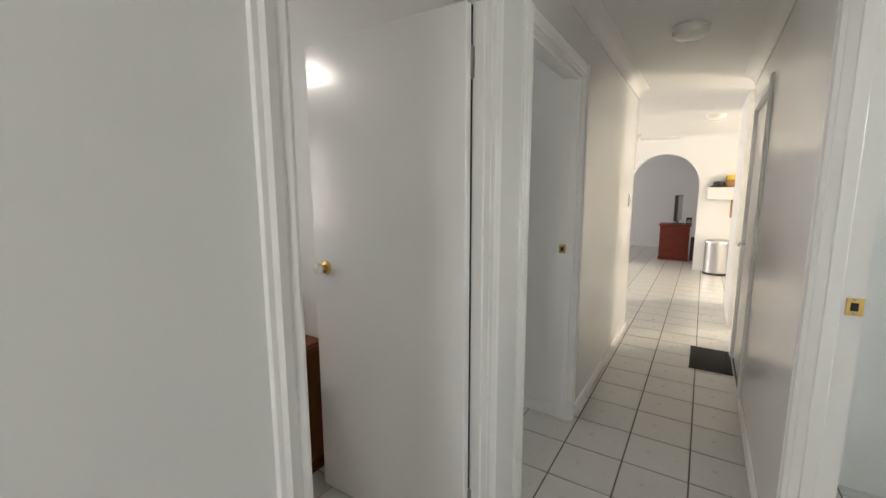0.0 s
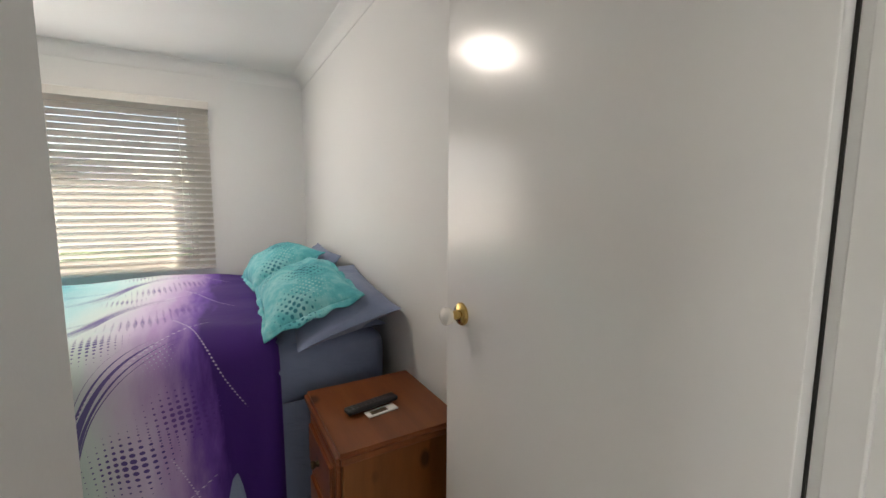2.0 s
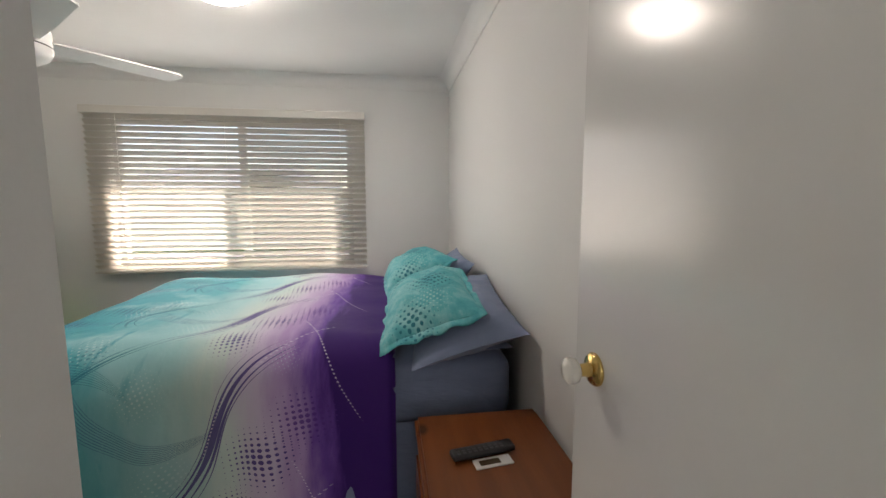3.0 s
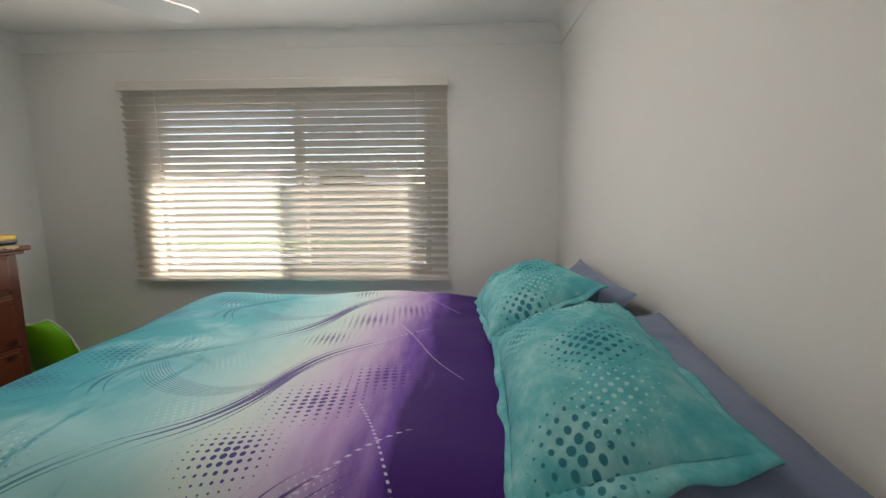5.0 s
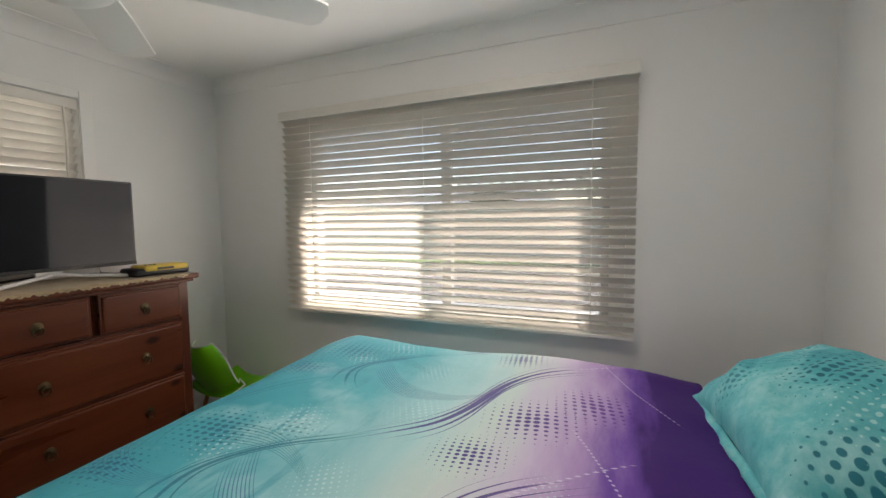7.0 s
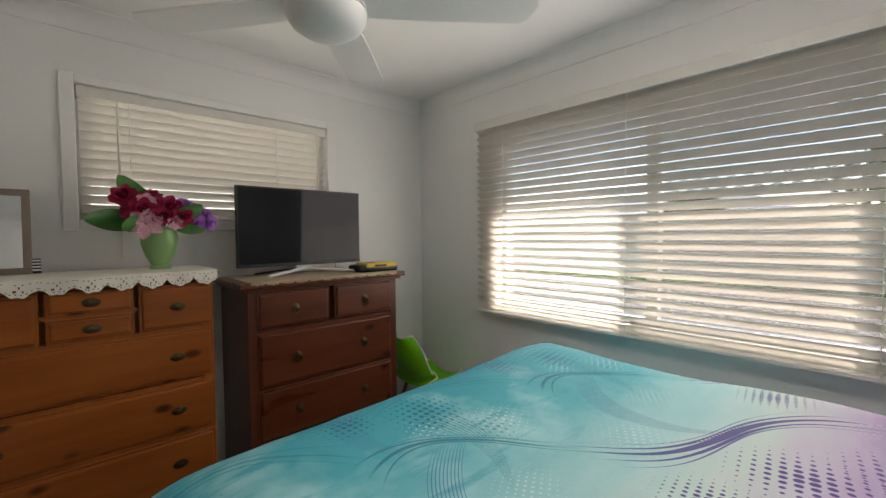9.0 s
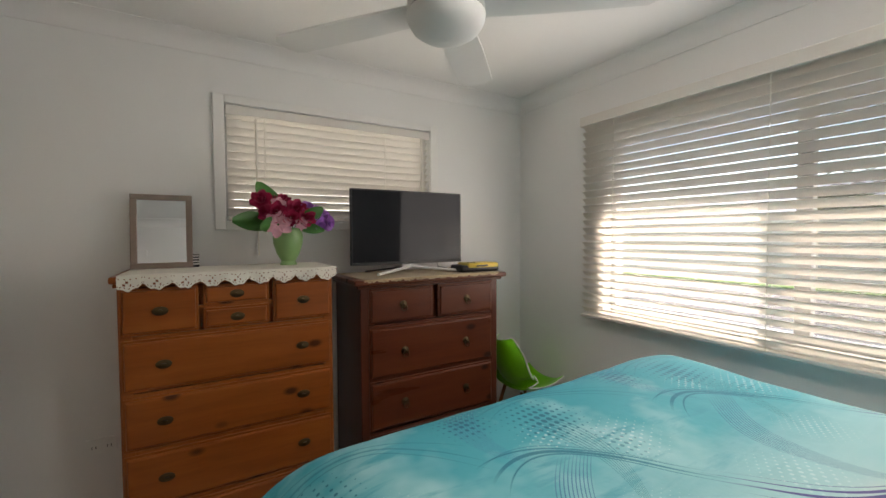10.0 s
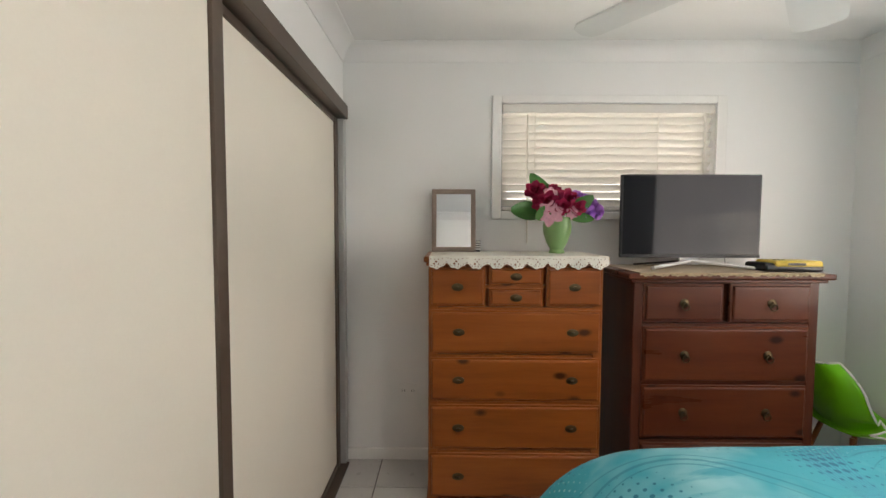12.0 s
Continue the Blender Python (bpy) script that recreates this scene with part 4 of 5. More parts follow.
def pillow(name, m, w, d, h, mat, label, flange=0.0, seed=0):
    """A stuffed pillow: two bulging faces that meet in a pinched seam, with creases."""
    ob = thing(name, 0, 0, 0, label, "pillow", "pillows on the bed")
    ob.matrix_basis = m

    def face(sign):
        def fn(u, v):
            a, b = 2 * u - 1, 2 * v - 1
            fat = max(0.0, (1 - abs(a) ** 2.6) * (1 - abs(b) ** 2.4)) ** 0.68
            pinch = 1 - 0.06 * (1 - b * b) * (abs(a) ** 4), 1 - 0.08 * (1 - a * a) * (abs(b) ** 4)
            crease = 0.012 * noise.noise(Vector((a * 3 + seed, b * 3, sign))) + 0.012 * math.sin(11 * (a + 0.7 * b) + seed) * abs(a * b) + 0.006 * noise.noise(Vector((a * 9 + 4 * b, b * 4 + seed, sign)))
            return (a * w / 2 * pinch[0], b * d / 2 * pinch[1], sign * (h / 2 * fat) + crease * fat * 1.4), (a * w / 2, b * d / 2)
        return fn
    skin("pillow_front", face(1), 48, 36, mat, ob)
    skin("pillow_back", face(-1), 36, 28, mat, ob)
    if flange:
        def rim(u, v):
            ang = 2 * math.pi * u
            c, s = math.cos(ang), math.sin(ang)
            k = 1 / max(abs(c), abs(s))
            r = 0.93 + v * (0.07 + flange)
            return (c * k * w / 2 * r, s * k * d / 2 * r, 0.009 * math.sin(ang * 14 + seed) * v - 0.012 * v * v), (c * k * w / 2 * r, s * k * d / 2 * r)
        skin("flange", rim, 120, 3, mat, ob, "", 0.004)
    return ob


pillow("pillow", pose(-2.42, 1.165, 0.925, 17, 6, -3), 0.80, 0.44, 0.17, SHEET, "grey-blue pillow leaning on the wall under a printed one", 0, 1)
pillow("pillow", pose(-3.17, 1.215, 0.95, 48, 2, -1), 0.66, 0.38, 0.13, SHEET, "grey-blue pillow standing against the wall", 0, 2)
pillow("pillow", pose(-2.51, 1.10, 0.835, 3, 0, 2), 0.74, 0.46, 0.10, SHEET, "flat grey-blue pillow at the bottom of the stack", 0, 5)
pillow("pillow", pose(-2.45, 1.035, 0.975, 19, 5, -3), 0.68, 0.40, 0.22, PILLOW, "teal printed pillow with a flanged edge", 0.06, 3)
pillow("pillow", pose(-3.16, 1.03, 1.0, 24, -4, 2), 0.64, 0.42, 0.24, PILLOW, "teal printed pillow on the window side", 0.04, 4)

# ---- drawers ----


def ring_pull(parent, x, y, z, ring=True):
    """An aged brass pull facing +y: back plate, post and hanging ring."""
    turn = Matrix.Translation((x, y, z)) @ Euler((radians(-90), 0, 0)).to_matrix().to_4x4()
    bm = lathe([(0, 0), (0.021, 0), (0.021, 0.002), (0.016, 0.004), (0.007, 0.006), (0.006, 0.015), (0.008, 0.018), (0, 0.02)], 18)
    if not ring:
        bmesh.ops.scale(bm, verts=bm.verts[:], vec=(1.35, 0.85, 1))
    h = part("handle", bm, OLDBRASS, parent, "aged brass pull", True, turn)
    if ring:
        pts = [(0.016 * math.sin(2 * math.pi * i / 16), 0.016 - 0.016 * math.cos(2 * math.pi * i / 16) + 0.0, 0.014) for i in range(17)]
        part("ring", tube(pts, 0.003, 6), OLDBRASS, h)


def drawer(parent, x0, x1, z0, z1, y, mat, pulls, lip=0.012, ring=True):
    """A drawer front that stands proud with a moulded edge; pulls: fractions along its width."""
    bm = block(x0, x1, y - 0.012, y + 0.004, z0, z1, 0.002, 1)
    ob = part("drawer", bm, mat, parent)
    raised = block(x0 + lip, x1 - lip, y + 0.004, y + 0.014, z0 + lip, z1 - lip)
    bmesh.ops.bevel(raised, geom=[e for e in raised.edges if all(v.co.y > y + 0.01 for v in e.verts)], offset=0.009, segments=3, affect="EDGES", profile=0.5)
    part("drawer_face", raised, mat, ob)
    for f in pulls:
        ring_pull(ob, x0 + (x1 - x0) * f, y + 0.014, (z0 + z1) / 2, ring)
    return ob


def chest(name, label, x0, x1, yb, yf, top, over, rows, mat, upright, ring, inset=0.03):
    """A chest of drawers; rows: (z0, z1, [(fraction from, to, pulls)])."""
    ob = thing(name, (x0 + x1) / 2, (yb + yf) / 2, 0, label, "chest")
    cx, cy = (x0 + x1) / 2, (yb + yf) / 2
    x0, x1, yb, yf = x0 - cx, x1 - cx, yb - cy, yf - cy
    part("side_panel", block(x0, x0 + 0.022, yb, yf - 0.002, 0.03, top - 0.03, 0.002, 1), upright, ob)
    part("side_panel", block(x1 - 0.022, x1, yb, yf - 0.002, 0.03, top - 0.03, 0.002, 1), upright, ob)
    part("back_panel", block(x0 + 0.022, x1 - 0.022, yb, yb + 0.008, 0.03, top - 0.03), upright, ob)
    for a, b in ((x0 + 0.001, x0 + 0.045), (x1 - 0.045, x1 - 0.001)):
        part("front_stile", block(a, b, yf - 0.03, yf, 0.03, top - 0.03, 0.003, 1), upright, ob)
    part("plinth", block(x0 - 0.008, x1 + 0.008, yb, yf + 0.01, 0.0, 0.06, 0.006, 2), mat, ob)
    part("top", block(x0 - over, x1 + over, yb - 0.004, yf + over, top - 0.028, top, 0.008, 3), mat, ob)
    part("top_mould", block(x0 - over * 0.5, x1 + over * 0.5, yb, yf + over * 0.5, top - 0.044, top - 0.028, 0.004, 2), mat, ob)
    inner0, inner1 = x0 + inset, x1 - inset
    for z0, z1, cols in rows:
        part("rail", block(x0 + 0.045, x1 - 0.045, yf - 0.03, yf - 0.003, z1, z1 + 0.014), upright, ob)
        for f0, f1, pulls in cols:
            drawer(ob, inner0 + (inner1 - inner0) * f0 + 0.004, inner0 + (inner1 - inner0) * f1 - 0.004, z0, z1, yf, mat, pulls, 0.010, ring)
    part("carcass", block(x0 + 0.022, x1 - 0.022, yb + 0.008, yf - 0.031, 0.06, top - 0.045), upright, ob)
    return ob


chest("tall_chest", "tall honey pine chest of drawers with dark knots", -2.515, -1.685, -1.985, -1.555, 1.25, 0.022,
      [(1.012, 1.20, [(0.0, 0.33, (0.5,)), (0.67, 1.0, (0.5,))]), (1.112, 1.20, [(0.34, 0.66, (0.5,))]), (1.012, 1.10, [(0.34, 0.66, (0.5,))]),
       (0.785, 0.995, [(0, 1, (0.17, 0.83))]), (0.552, 0.765, [(0, 1, (0.17, 0.83))]), (0.315, 0.535, [(0, 1, (0.17, 0.83))]), (0.075, 0.295, [(0, 1, (0.17, 0.83))])], PINE, PINE_V, False, 0.002)
chest("low_chest", "dark red stained timber chest of drawers", -3.525, -2.655, -1.985, -1.545, 1.178, 0.042,
      [(0.945, 1.128, [(0.0, 0.485, (0.5,)), (0.515, 1.0, (0.5,))]), (0.655, 0.925, [(0, 1, (0.25, 0.75))]), (0.385, 0.642, [(0, 1, (0.25, 0.75))]), (0.085, 0.36, [(0, 1, (0.25, 0.75))])], RED, RED_V, True, 0.04)

# bedside cabinet, drawers toward the foot of the bed
bs = thing("bedside_cabinet", -1.75, 1.155, 0, "stained pine bedside cabinet beside the bed", "bedside cabinet")
part("body", block(-0.20, 0.20, -0.19, 0.20, 0.05, 0.66, 0.003, 1), BEDSIDE_V, bs)
part("plinth", block(-0.212, 0.212, -0.2, 0.205, 0.0, 0.06, 0.006, 2), BEDSIDE, bs)
top = block(-0.23, 0.235, -0.215, 0.212, 0.662, 0.69)
bmesh.ops.bevel(top, geom=[e for e in top.edges if all(v.co.z > 0.68 for v in e.verts)] + [e for e in top.edges if abs(e.verts[0].co.z - e.verts[1].co.z) > 0.01], offset=0.012, segments=3, affect="EDGES")
part("top", top, BEDSIDE, bs, "", True)
part("top_mould", block(-0.214, 0.218, -0.203, 0.204, 0.645, 0.663, 0.005, 2), BEDSIDE, bs)


def front_drawer(parent, z0, z1):
    ob = part("drawer", block(-0.175, 0.175, -0.204, -0.186, z0, z1, 0.003, 1), BEDSIDE, parent)
    r = block(-0.155, 0.155, -0.216, -0.204, z0 + 0.018, z1 - 0.018)
    bmesh.ops.bevel(r, geom=[e for e in r.edges if all(v.co.y < -0.21 for v in e.verts)], offset=0.01, segments=3, affect="EDGES")
    part("drawer_face", r, BEDSIDE, ob)
    part("handle", lathe([(0, 0), (0.012, 0), (0.008, 0.008), (0.014, 0.018), (0.012, 0.024), (0, 0.026)], 14), OLDBRASS, ob, "", True, Matrix.Translation((0, -0.216, (z0 + z1) / 2)) @ Euler((radians(90), 0, 0)).to_matrix().to_4x4())


front_drawer(bs, 0.44, 0.63)
front_drawer(bs, 0.255, 0.43)
front_drawer(bs, 0.075, 0.245)

# ---- on the chests ----


def runner(name, x0, x1, yb, yf, z, hang, mat, label, scallop=0.095):
    """A lace cloth over a chest top: a flat sheet whose front hangs in scallops with cut-out eyelets."""
    ob = thing(name, (x0 + x1) / 2, yf, z, label, "lace cloth")
    cx = (x0 + x1) / 2
    part("cloth", block(x0 - cx, x1 - cx, yb - yf, 0.004, 0.001, 0.004), mat, ob)
    bm = bmesh.new()
    nx, nz = int((x1 - x0) / 0.0045), 14
    cells = {}

    def vert(i, j):
        if (i, j) not in cells:
            x = x0 + (x1 - x0) * i / nx
            ph = (x - x0) / scallop
            deep = hang * (0.55 + 0.45 * abs(math.sin(math.pi * ph))) + 0.003 * math.sin(ph * 18)
            zz = 0.004 - deep * j / nz
            cells[(i, j)] = bm.verts.new((x - cx, 0.006 + 0.006 * math.sin(ph * 3.1) * j / nz, zz))
        return cells[(i, j)]
    for i in range(nx):
        ph = ((x0 + (x1 - x0) * (i + 0.5) / nx) - x0) / scallop
        u = ph - math.floor(ph)
        for j in range(nz):
            hole = (abs(u - 0.5) < 0.035 and j in (5, 6)) or (abs(abs(u - 0.5) - 0.1) < 0.035 and j in (8, 9)) or (j == 11 and int(u * 22) % 3 == 0) or (j == 3 and int(u * 22) % 4 == 0)
            if not hole:
                bm.faces.new((vert(i, j), vert(i + 1, j), vert(i + 1, j + 1), vert(i, j + 1)))
    edge = part("scalloped_edge", bm, mat, ob, "scalloped lace edging with eyelets")
    mod = edge.modifiers.new("thickness", "SOLIDIFY")
    mod.thickness = 0.0015
    return ob


runner("lace_runner", -2.53, -1.69, -1.96, -1.533, 1.25, 0.06, LACE, "white scalloped lace runner on the tall chest")
runner("lace_runner", -3.50, -2.66, -1.95, -1.503, 1.178, 0.016, LACE_DARK, "beige lace runner on the low chest", 0.07)

mir = thing("picture_mirror", -1.80, -1.90, 1.254, "small standing mirror in a taupe frame", "mirror")
mir.matrix_basis = pose(-1.81, -1.885, 1.2545, 7, 0, 0)
for a, b, c, d in ((-0.122, 0.122, 0.0, 0.026), (-0.122, 0.122, 0.324, 0.35), (-0.122, -0.096, 0.026, 0.324), (0.096, 0.122, 0.026, 0.324)):
    part("frame", block(a, b, -0.008, 0.010, c, d, 0.003, 2), TAUPE, mir)
part("mirror_plate", block(-0.097, 0.097, -0.004, 0.001, 0.025, 0.325), MIRROR, mir, "silvered glass")
part("backing", block(-0.118, 0.118, -0.012, -0.0085, 0.004, 0.346), BLACK, mir)
part("strut", block(-0.02, 0.02, -0.07, -0.06, 0.009, 0.2, 0.002, 1), TAUPE, mir)

box_s = thing("small_box", -1.942, -1.90, 1.2545, "small dark box with pale stripes beside the mirror", "box")
part("body", block(-0.016, 0.016, -0.012, 0.012, 0, 0.062, 0.002, 1), BLACK, box_s)
for k in range(4):
    part("stripe", block(-0.0165, 0.0165, 0.012, 0.0128, 0.012 + 0.013 * k, 0.018 + 0.013 * k), PAPERW, box_s)

# vase of artificial flowers
vase = solid("vase", lathe([(0.0, 0), (0.036, 0), (0.037, 0.006), (0.031, 0.02), (0.05, 0.06), (0.064, 0.11), (0.066, 0.145), (0.061, 0.175), (0.064, 0.186), (0.066, 0.19), (0.058, 0.19), (0.052, 0.16), (0.0, 0.155)], 36), VASE, "green glazed ceramic vase on the tall chest", "vase", True)
vase.matrix_basis = Matrix.Translation((-2.355, -1.79, 1.2545)) @ Matrix.Diagonal((1.12, 1.12, 1.0, 1.0))
rng = random.Random(7)
bouquet = thing("bouquet", -2.355, -1.79, 1.465, "artificial roses and lilies with broad green leaves", "flowers")


def petal(bm, base, axis, side, length, width, cup, steps=5):
    """One curved petal from base along axis, with some thickness of form from its cup."""
    axis, side = axis.normalized(), side.normalized()
    up = axis.cross(side).normalized()
    rows = []
    for i in range(steps + 1):
        t = i / steps
        w = width * math.sin(math.pi * (0.12 + 0.83 * t)) ** 0.8
        mid = base + axis * length * t + up * cup * length * (t * t)
        rows.append([bm.verts.new(mid + side * w * k + up * 0.25 * w * k * k) for k in (-1, -0.5, 0, 0.5, 1)])
    for a, b in zip(rows, rows[1:]):
        for k in range(4):
            bm.faces.new((a[k], a[k + 1], b[k + 1], b[k]))


def bloom(name, at, facing, r, mat, layers, label, cup):
    bm = bmesh.new()
    f = Vector(facing).normalized()
    s = f.orthogonal().normalized()
    for n, open_, scale in layers:
        for k in range(n):
            a = 2 * math.pi * (k + rng.random() * 0.3) / n
            out = (Matrix.Rotation(a, 3, f) @ s)
            ax = (f * (1 - open_) + out * open_)
            petal(bm, Vector(at) + out * r * 0.08, ax, f.cross(out), r * scale, r * scale * 0.42, cup)
    return part(name, bm, mat, bouquet, label, True)


ROSE_L = ((4, 0.25, 0.7), (5, 0.5, 0.85), (6, 0.78, 1.0), (6, 0.95, 0.95))
LILY_L = ((6, 0.8, 1.0),)
PUFF_L = ((8, 0.4, 0.7), (10, 0.75, 0.85), (12, 0.95, 0.9))
for at, fc, r in (((0.125, 0.03, 0.11), (0.3, 0.8, 0.4), 0.055), ((0.065, 0.06, 0.055), (0.1, 1, 0.1), 0.058), ((-0.03, 0.05, 0.07), (-0.1, 0.9, 0.4), 0.055), ((0.03, 0.0, 0.11), (0, 0.6, 0.8), 0.05), ((0.10, 0.05, 0.045), (0.4, 0.9, 0.0), 0.045), ((-0.075, 0.07, 0.03), (-0.3, 0.9, 0.1), 0.05), ((0.0, 0.08, 0.03), (0, 1, 0), 0.045)):
    bloom("rose", at, fc, r, ROSE, ROSE_L, "crimson rose", 0.25)
for at, fc, r in (((0.06, 0.09, -0.005), (0.1, 1, 0.05), 0.062), ((0.05, 0.05, 0.1), (0, 0.8, 0.5), 0.038), ((-0.05, 0.09, 0.0), (-0.2, 1, -0.1), 0.032)):
    bloom("lily", at, fc, r, PINK, LILY_L, "pale pink lily", -0.25)
for at, fc, r in (((-0.13, 0.03, 0.05), (-0.5, 0.8, 0.2), 0.055), ((-0.185, 0.0, 0.035), (-0.8, 0.6, 0.1), 0.05), ((-0.15, 0.05, 0.0), (-0.4, 0.9, -0.2), 0.045), ((-0.09, 0.04, 0.08), (-0.2, 0.7, 0.5), 0.045), ((-0.2, 0.03, 0.005), (-0.7, 0.7, -0.2), 0.045)):
    bloom("violet_bloom", at, fc, r, LILACF, PUFF_L, "violet chrysanthemum", 0.1)
for base, ax, side, ln, wd in (((0.07, 0.02, 0.0), (0.95, 0.15, 0.12), (0.0, 0.25, 1), 0.2, 0.05), ((0.06, 0.0, 0.06), (0.35, 0.0, 0.9), (1, 0.2, 0), 0.17, 0.055), ((-0.03, 0.05, -0.01), (-0.7, 0.3, 0.45), (0.3, 0.2, 0.9), 0.16, 0.045), ((-0.03, 0.05, 0.0), (-0.75, 0.3, -0.25), (0, 0.3, 1), 0.14, 0.03), ((0.03, 0.05, 0.0), (0.8, 0.4, -0.05), (0, 0.4, 1), 0.15, 0.04)):
    bm = bmesh.new()
    petal(bm, Vector(base), Vector(ax), Vector(side), ln, wd, -0.25, 8)
    part("leaf", bm, LEAF, bouquet, "broad dark green leaf", True)
for k in range(6):
    a = k * 1.05
    part("stem", tube([(0.02 * math.cos(a), 0.02 * math.sin(a), -0.05), (0.045 * math.cos(a), 0.045 * math.sin(a), 0.01), (0.07 * math.cos(a), 0.05 * math.sin(a), 0.06)], 0.003, 5), LEAF, bouquet)

# television on splayed feet
tv = thing("television", -3.04, -1.76, 1.183, "flat dark television on splayed silver feet", "television")
part("casing", block(-0.362, 0.362, -0.022, 0.0, 0.052, 0.484, 0.004, 2), BLACK, tv)
part("back_cover", block(-0.25, 0.25, -0.055, -0.022, 0.09, 0.36, 0.012, 2), BLACK, tv)
part("screen", block(-0.352, 0.352, -0.001, 0.0015, 0.068, 0.475), SCREEN, tv, "dark glossy screen")
part("bezel", block(-0.362, 0.362, -0.001, 0.003, 0.052, 0.067, 0.001, 1), BLACK, tv)
for s in (-1, 1):
    for dy, w in ((0.12, 0.0135), (-0.09, 0.008)):
        bm = tube([(s * 0.004, 0.006 if dy > 0 else -0.01, 0.056), (s * 0.05, dy * 0.3, 0.046), (s * 0.25, dy, 0.012)], w, 8)
        bmesh.ops.scale(bm, verts=bm.verts[:], vec=(1, 1, 0.65), space=Matrix.Translation((0, 0, -0.004)))
        part("foot", bm, SILVER if dy > 0 else BLACK, tv, "splayed silver foot" if dy > 0 else "", True)
part("neck", block(-0.05, 0.05, -0.016, -0.004, 0.02, 0.06, 0.004, 2), SILVER, tv)
part("power_lead", tube([(-0.2, -0.03, 0.07), (-0.22, -0.05, 0.02), (-0.3, -0.02, 0.006), (-0.36, 0.06, 0.006)], 0.003, 6), BLACK, tv)

rad = thing("clock_radio", -3.415, -1.62, 1.183, "black and yellow clock radio on the low chest", "radio")
rad.matrix_basis = pose(-3.415, -1.62, 1.183, 0, 0, -4)
part("body", block(-0.132, 0.132, -0.085, 0.07, 0.0, 0.04, 0.014, 3), BLACK, rad, "", True)
part("face", block(-0.125, 0.09, -0.07, 0.074, 0.022, 0.053, 0.012, 3), YELLOW, rad, "rounded yellow face", True)
part("display", block(-0.045, 0.035, 0.073, 0.0755, 0.031, 0.043, 0.001, 1), BLACK, rad)
for k in range(3):
    part("button", lathe([(0, 0), (0.007, 0), (0.006, 0.003), (0, 0.0035)], 12, 0.06 - 0.02 * k, 0.02), BLACK, rad, at=Matrix.Translation((0, 0, 0.053)))

rem = thing("remote_control", -1.76, 1.13, 0.691, "black remote control on the bedside cabinet", "remote control")
rem.matrix_basis = pose(-1.735, 1.12, 0.691, 0, 0, 100)
part("body", block(-0.095, 0.095, -0.022, 0.022, 0.006, 0.022, 0.006, 3), BLACK, rem, "", True)
for i in range(9):
    for j in range(3):
        part("key", block(-0.08 + 0.0165 * i, -0.071 + 0.0165 * i, -0.014 + 0.011 * j, -0.007 + 0.011 * j, 0.0215, 0.0235), KEYCAP, rem)
card = solid("paper_card", block(-0.055, 0.055, -0.02, 0.02, 0, 0.005, 0.001, 1), PAPERW, "small pale printed card under the remote control", "card")
card.matrix_basis = pose(-1.695, 1.14, 0.6905, 0, 0, 98)
part("print", block(-0.04, 0.02, -0.012, 0.010, 0.005, 0.0056), OLDBRASS, card)

# ---- green moulded chair in the corner ----
chair = thing("moulded_chair", -3.86, -1.68, 0, "lime green moulded plastic chair with a pale rim", "chair")


def shell(u, v):
    """Side profile from the seat's front lip to the top of the back; v runs across."""
    t, b = u, 2 * v - 1
    if t < 0.5:
        p = t / 0.5
        x, z = -0.21 + 0.36 * p, 0.385 - 0.03 * math.sin(math.pi * p)
    else:
        p = (t - 0.5) / 0.5
        x, z = 0.15 + 0.07 * math.sin(p * math.pi / 2), 0.385 + 0.33 * p
        x -= 0.05 * (1 - p) ** 3
    half = 0.20 - 0.03 * (2 * t - 1) ** 2 - (0.10 * max(0.0, (t - 0.8) / 0.2) ** 2)
    wing = 0.06 * abs(b) ** 2.5
    return (x - wing * (1.0 if t > 0.5 else 0.0), b * half, z + wing * (0.9 if t < 0.62 else 0.25)), (u, v)


skin("seat_shell", shell, 40, 20, LIME, chair, "lime green plastic shell", 0.008)
rim_pts = [shell(i / 40, 0.0)[0] for i in range(41)] + [shell(1.0, j / 12)[0] for j in range(13)] + [shell(1 - i / 40, 1.0)[0] for i in range(41)]
part("rim", tube(rim_pts, 0.005, 6), WHITEPL, chair, "pale edge of the shell", True)
for sx in (-0.13, 0.13):
    for sy in (-0.12, 0.12):
        part("leg", tube([(sx * 0.7, sy * 0.7, 0.36), (sx * 1.25, sy * 1.3, 0.0)], 0.012, 8), BEDSIDE_V, chair)
part("boss", lathe([(0.0, 0.345), (0.05, 0.345), (0.05, 0.36), (0.0, 0.365)], 16), LIME, chair)

# ---- ceiling fan and ceiling lights ----
fan = thing("ceiling_fan", -2.615, -0.625, TOP, "white four-bladed ceiling fan at rest", "ceiling fan")
part("canopy", lathe([(0.0, 0.0), (0.065, 0.0), (0.06, -0.045), (0.02, -0.07), (0.0, -0.07)], 28), FANW, fan, "", True)
part("rod", lathe([(0.013, -0.06), (0.013, -0.27)], 12), FANW, fan, "", True)
part("motor", lathe([(0.0, -0.26), (0.06, -0.262), (0.105, -0.275), (0.115, -0.30), (0.115, -0.36), (0.0, -0.36)], 40), FANW, fan, "", True)
part("seam", lathe([(0.0, -0.36), (0.112, -0.36), (0.112, -0.367), (0.0, -0.367)], 40), BLACK, fan)
part("hub_cover", lathe([(0.0, -0.367), (0.117, -0.367), (0.115, -0.385), (0.10, -0.41), (0.07, -0.43), (0.035, -0.44), (0.0, -0.442)], 40), FANW, fan, "domed white hub cover", True)


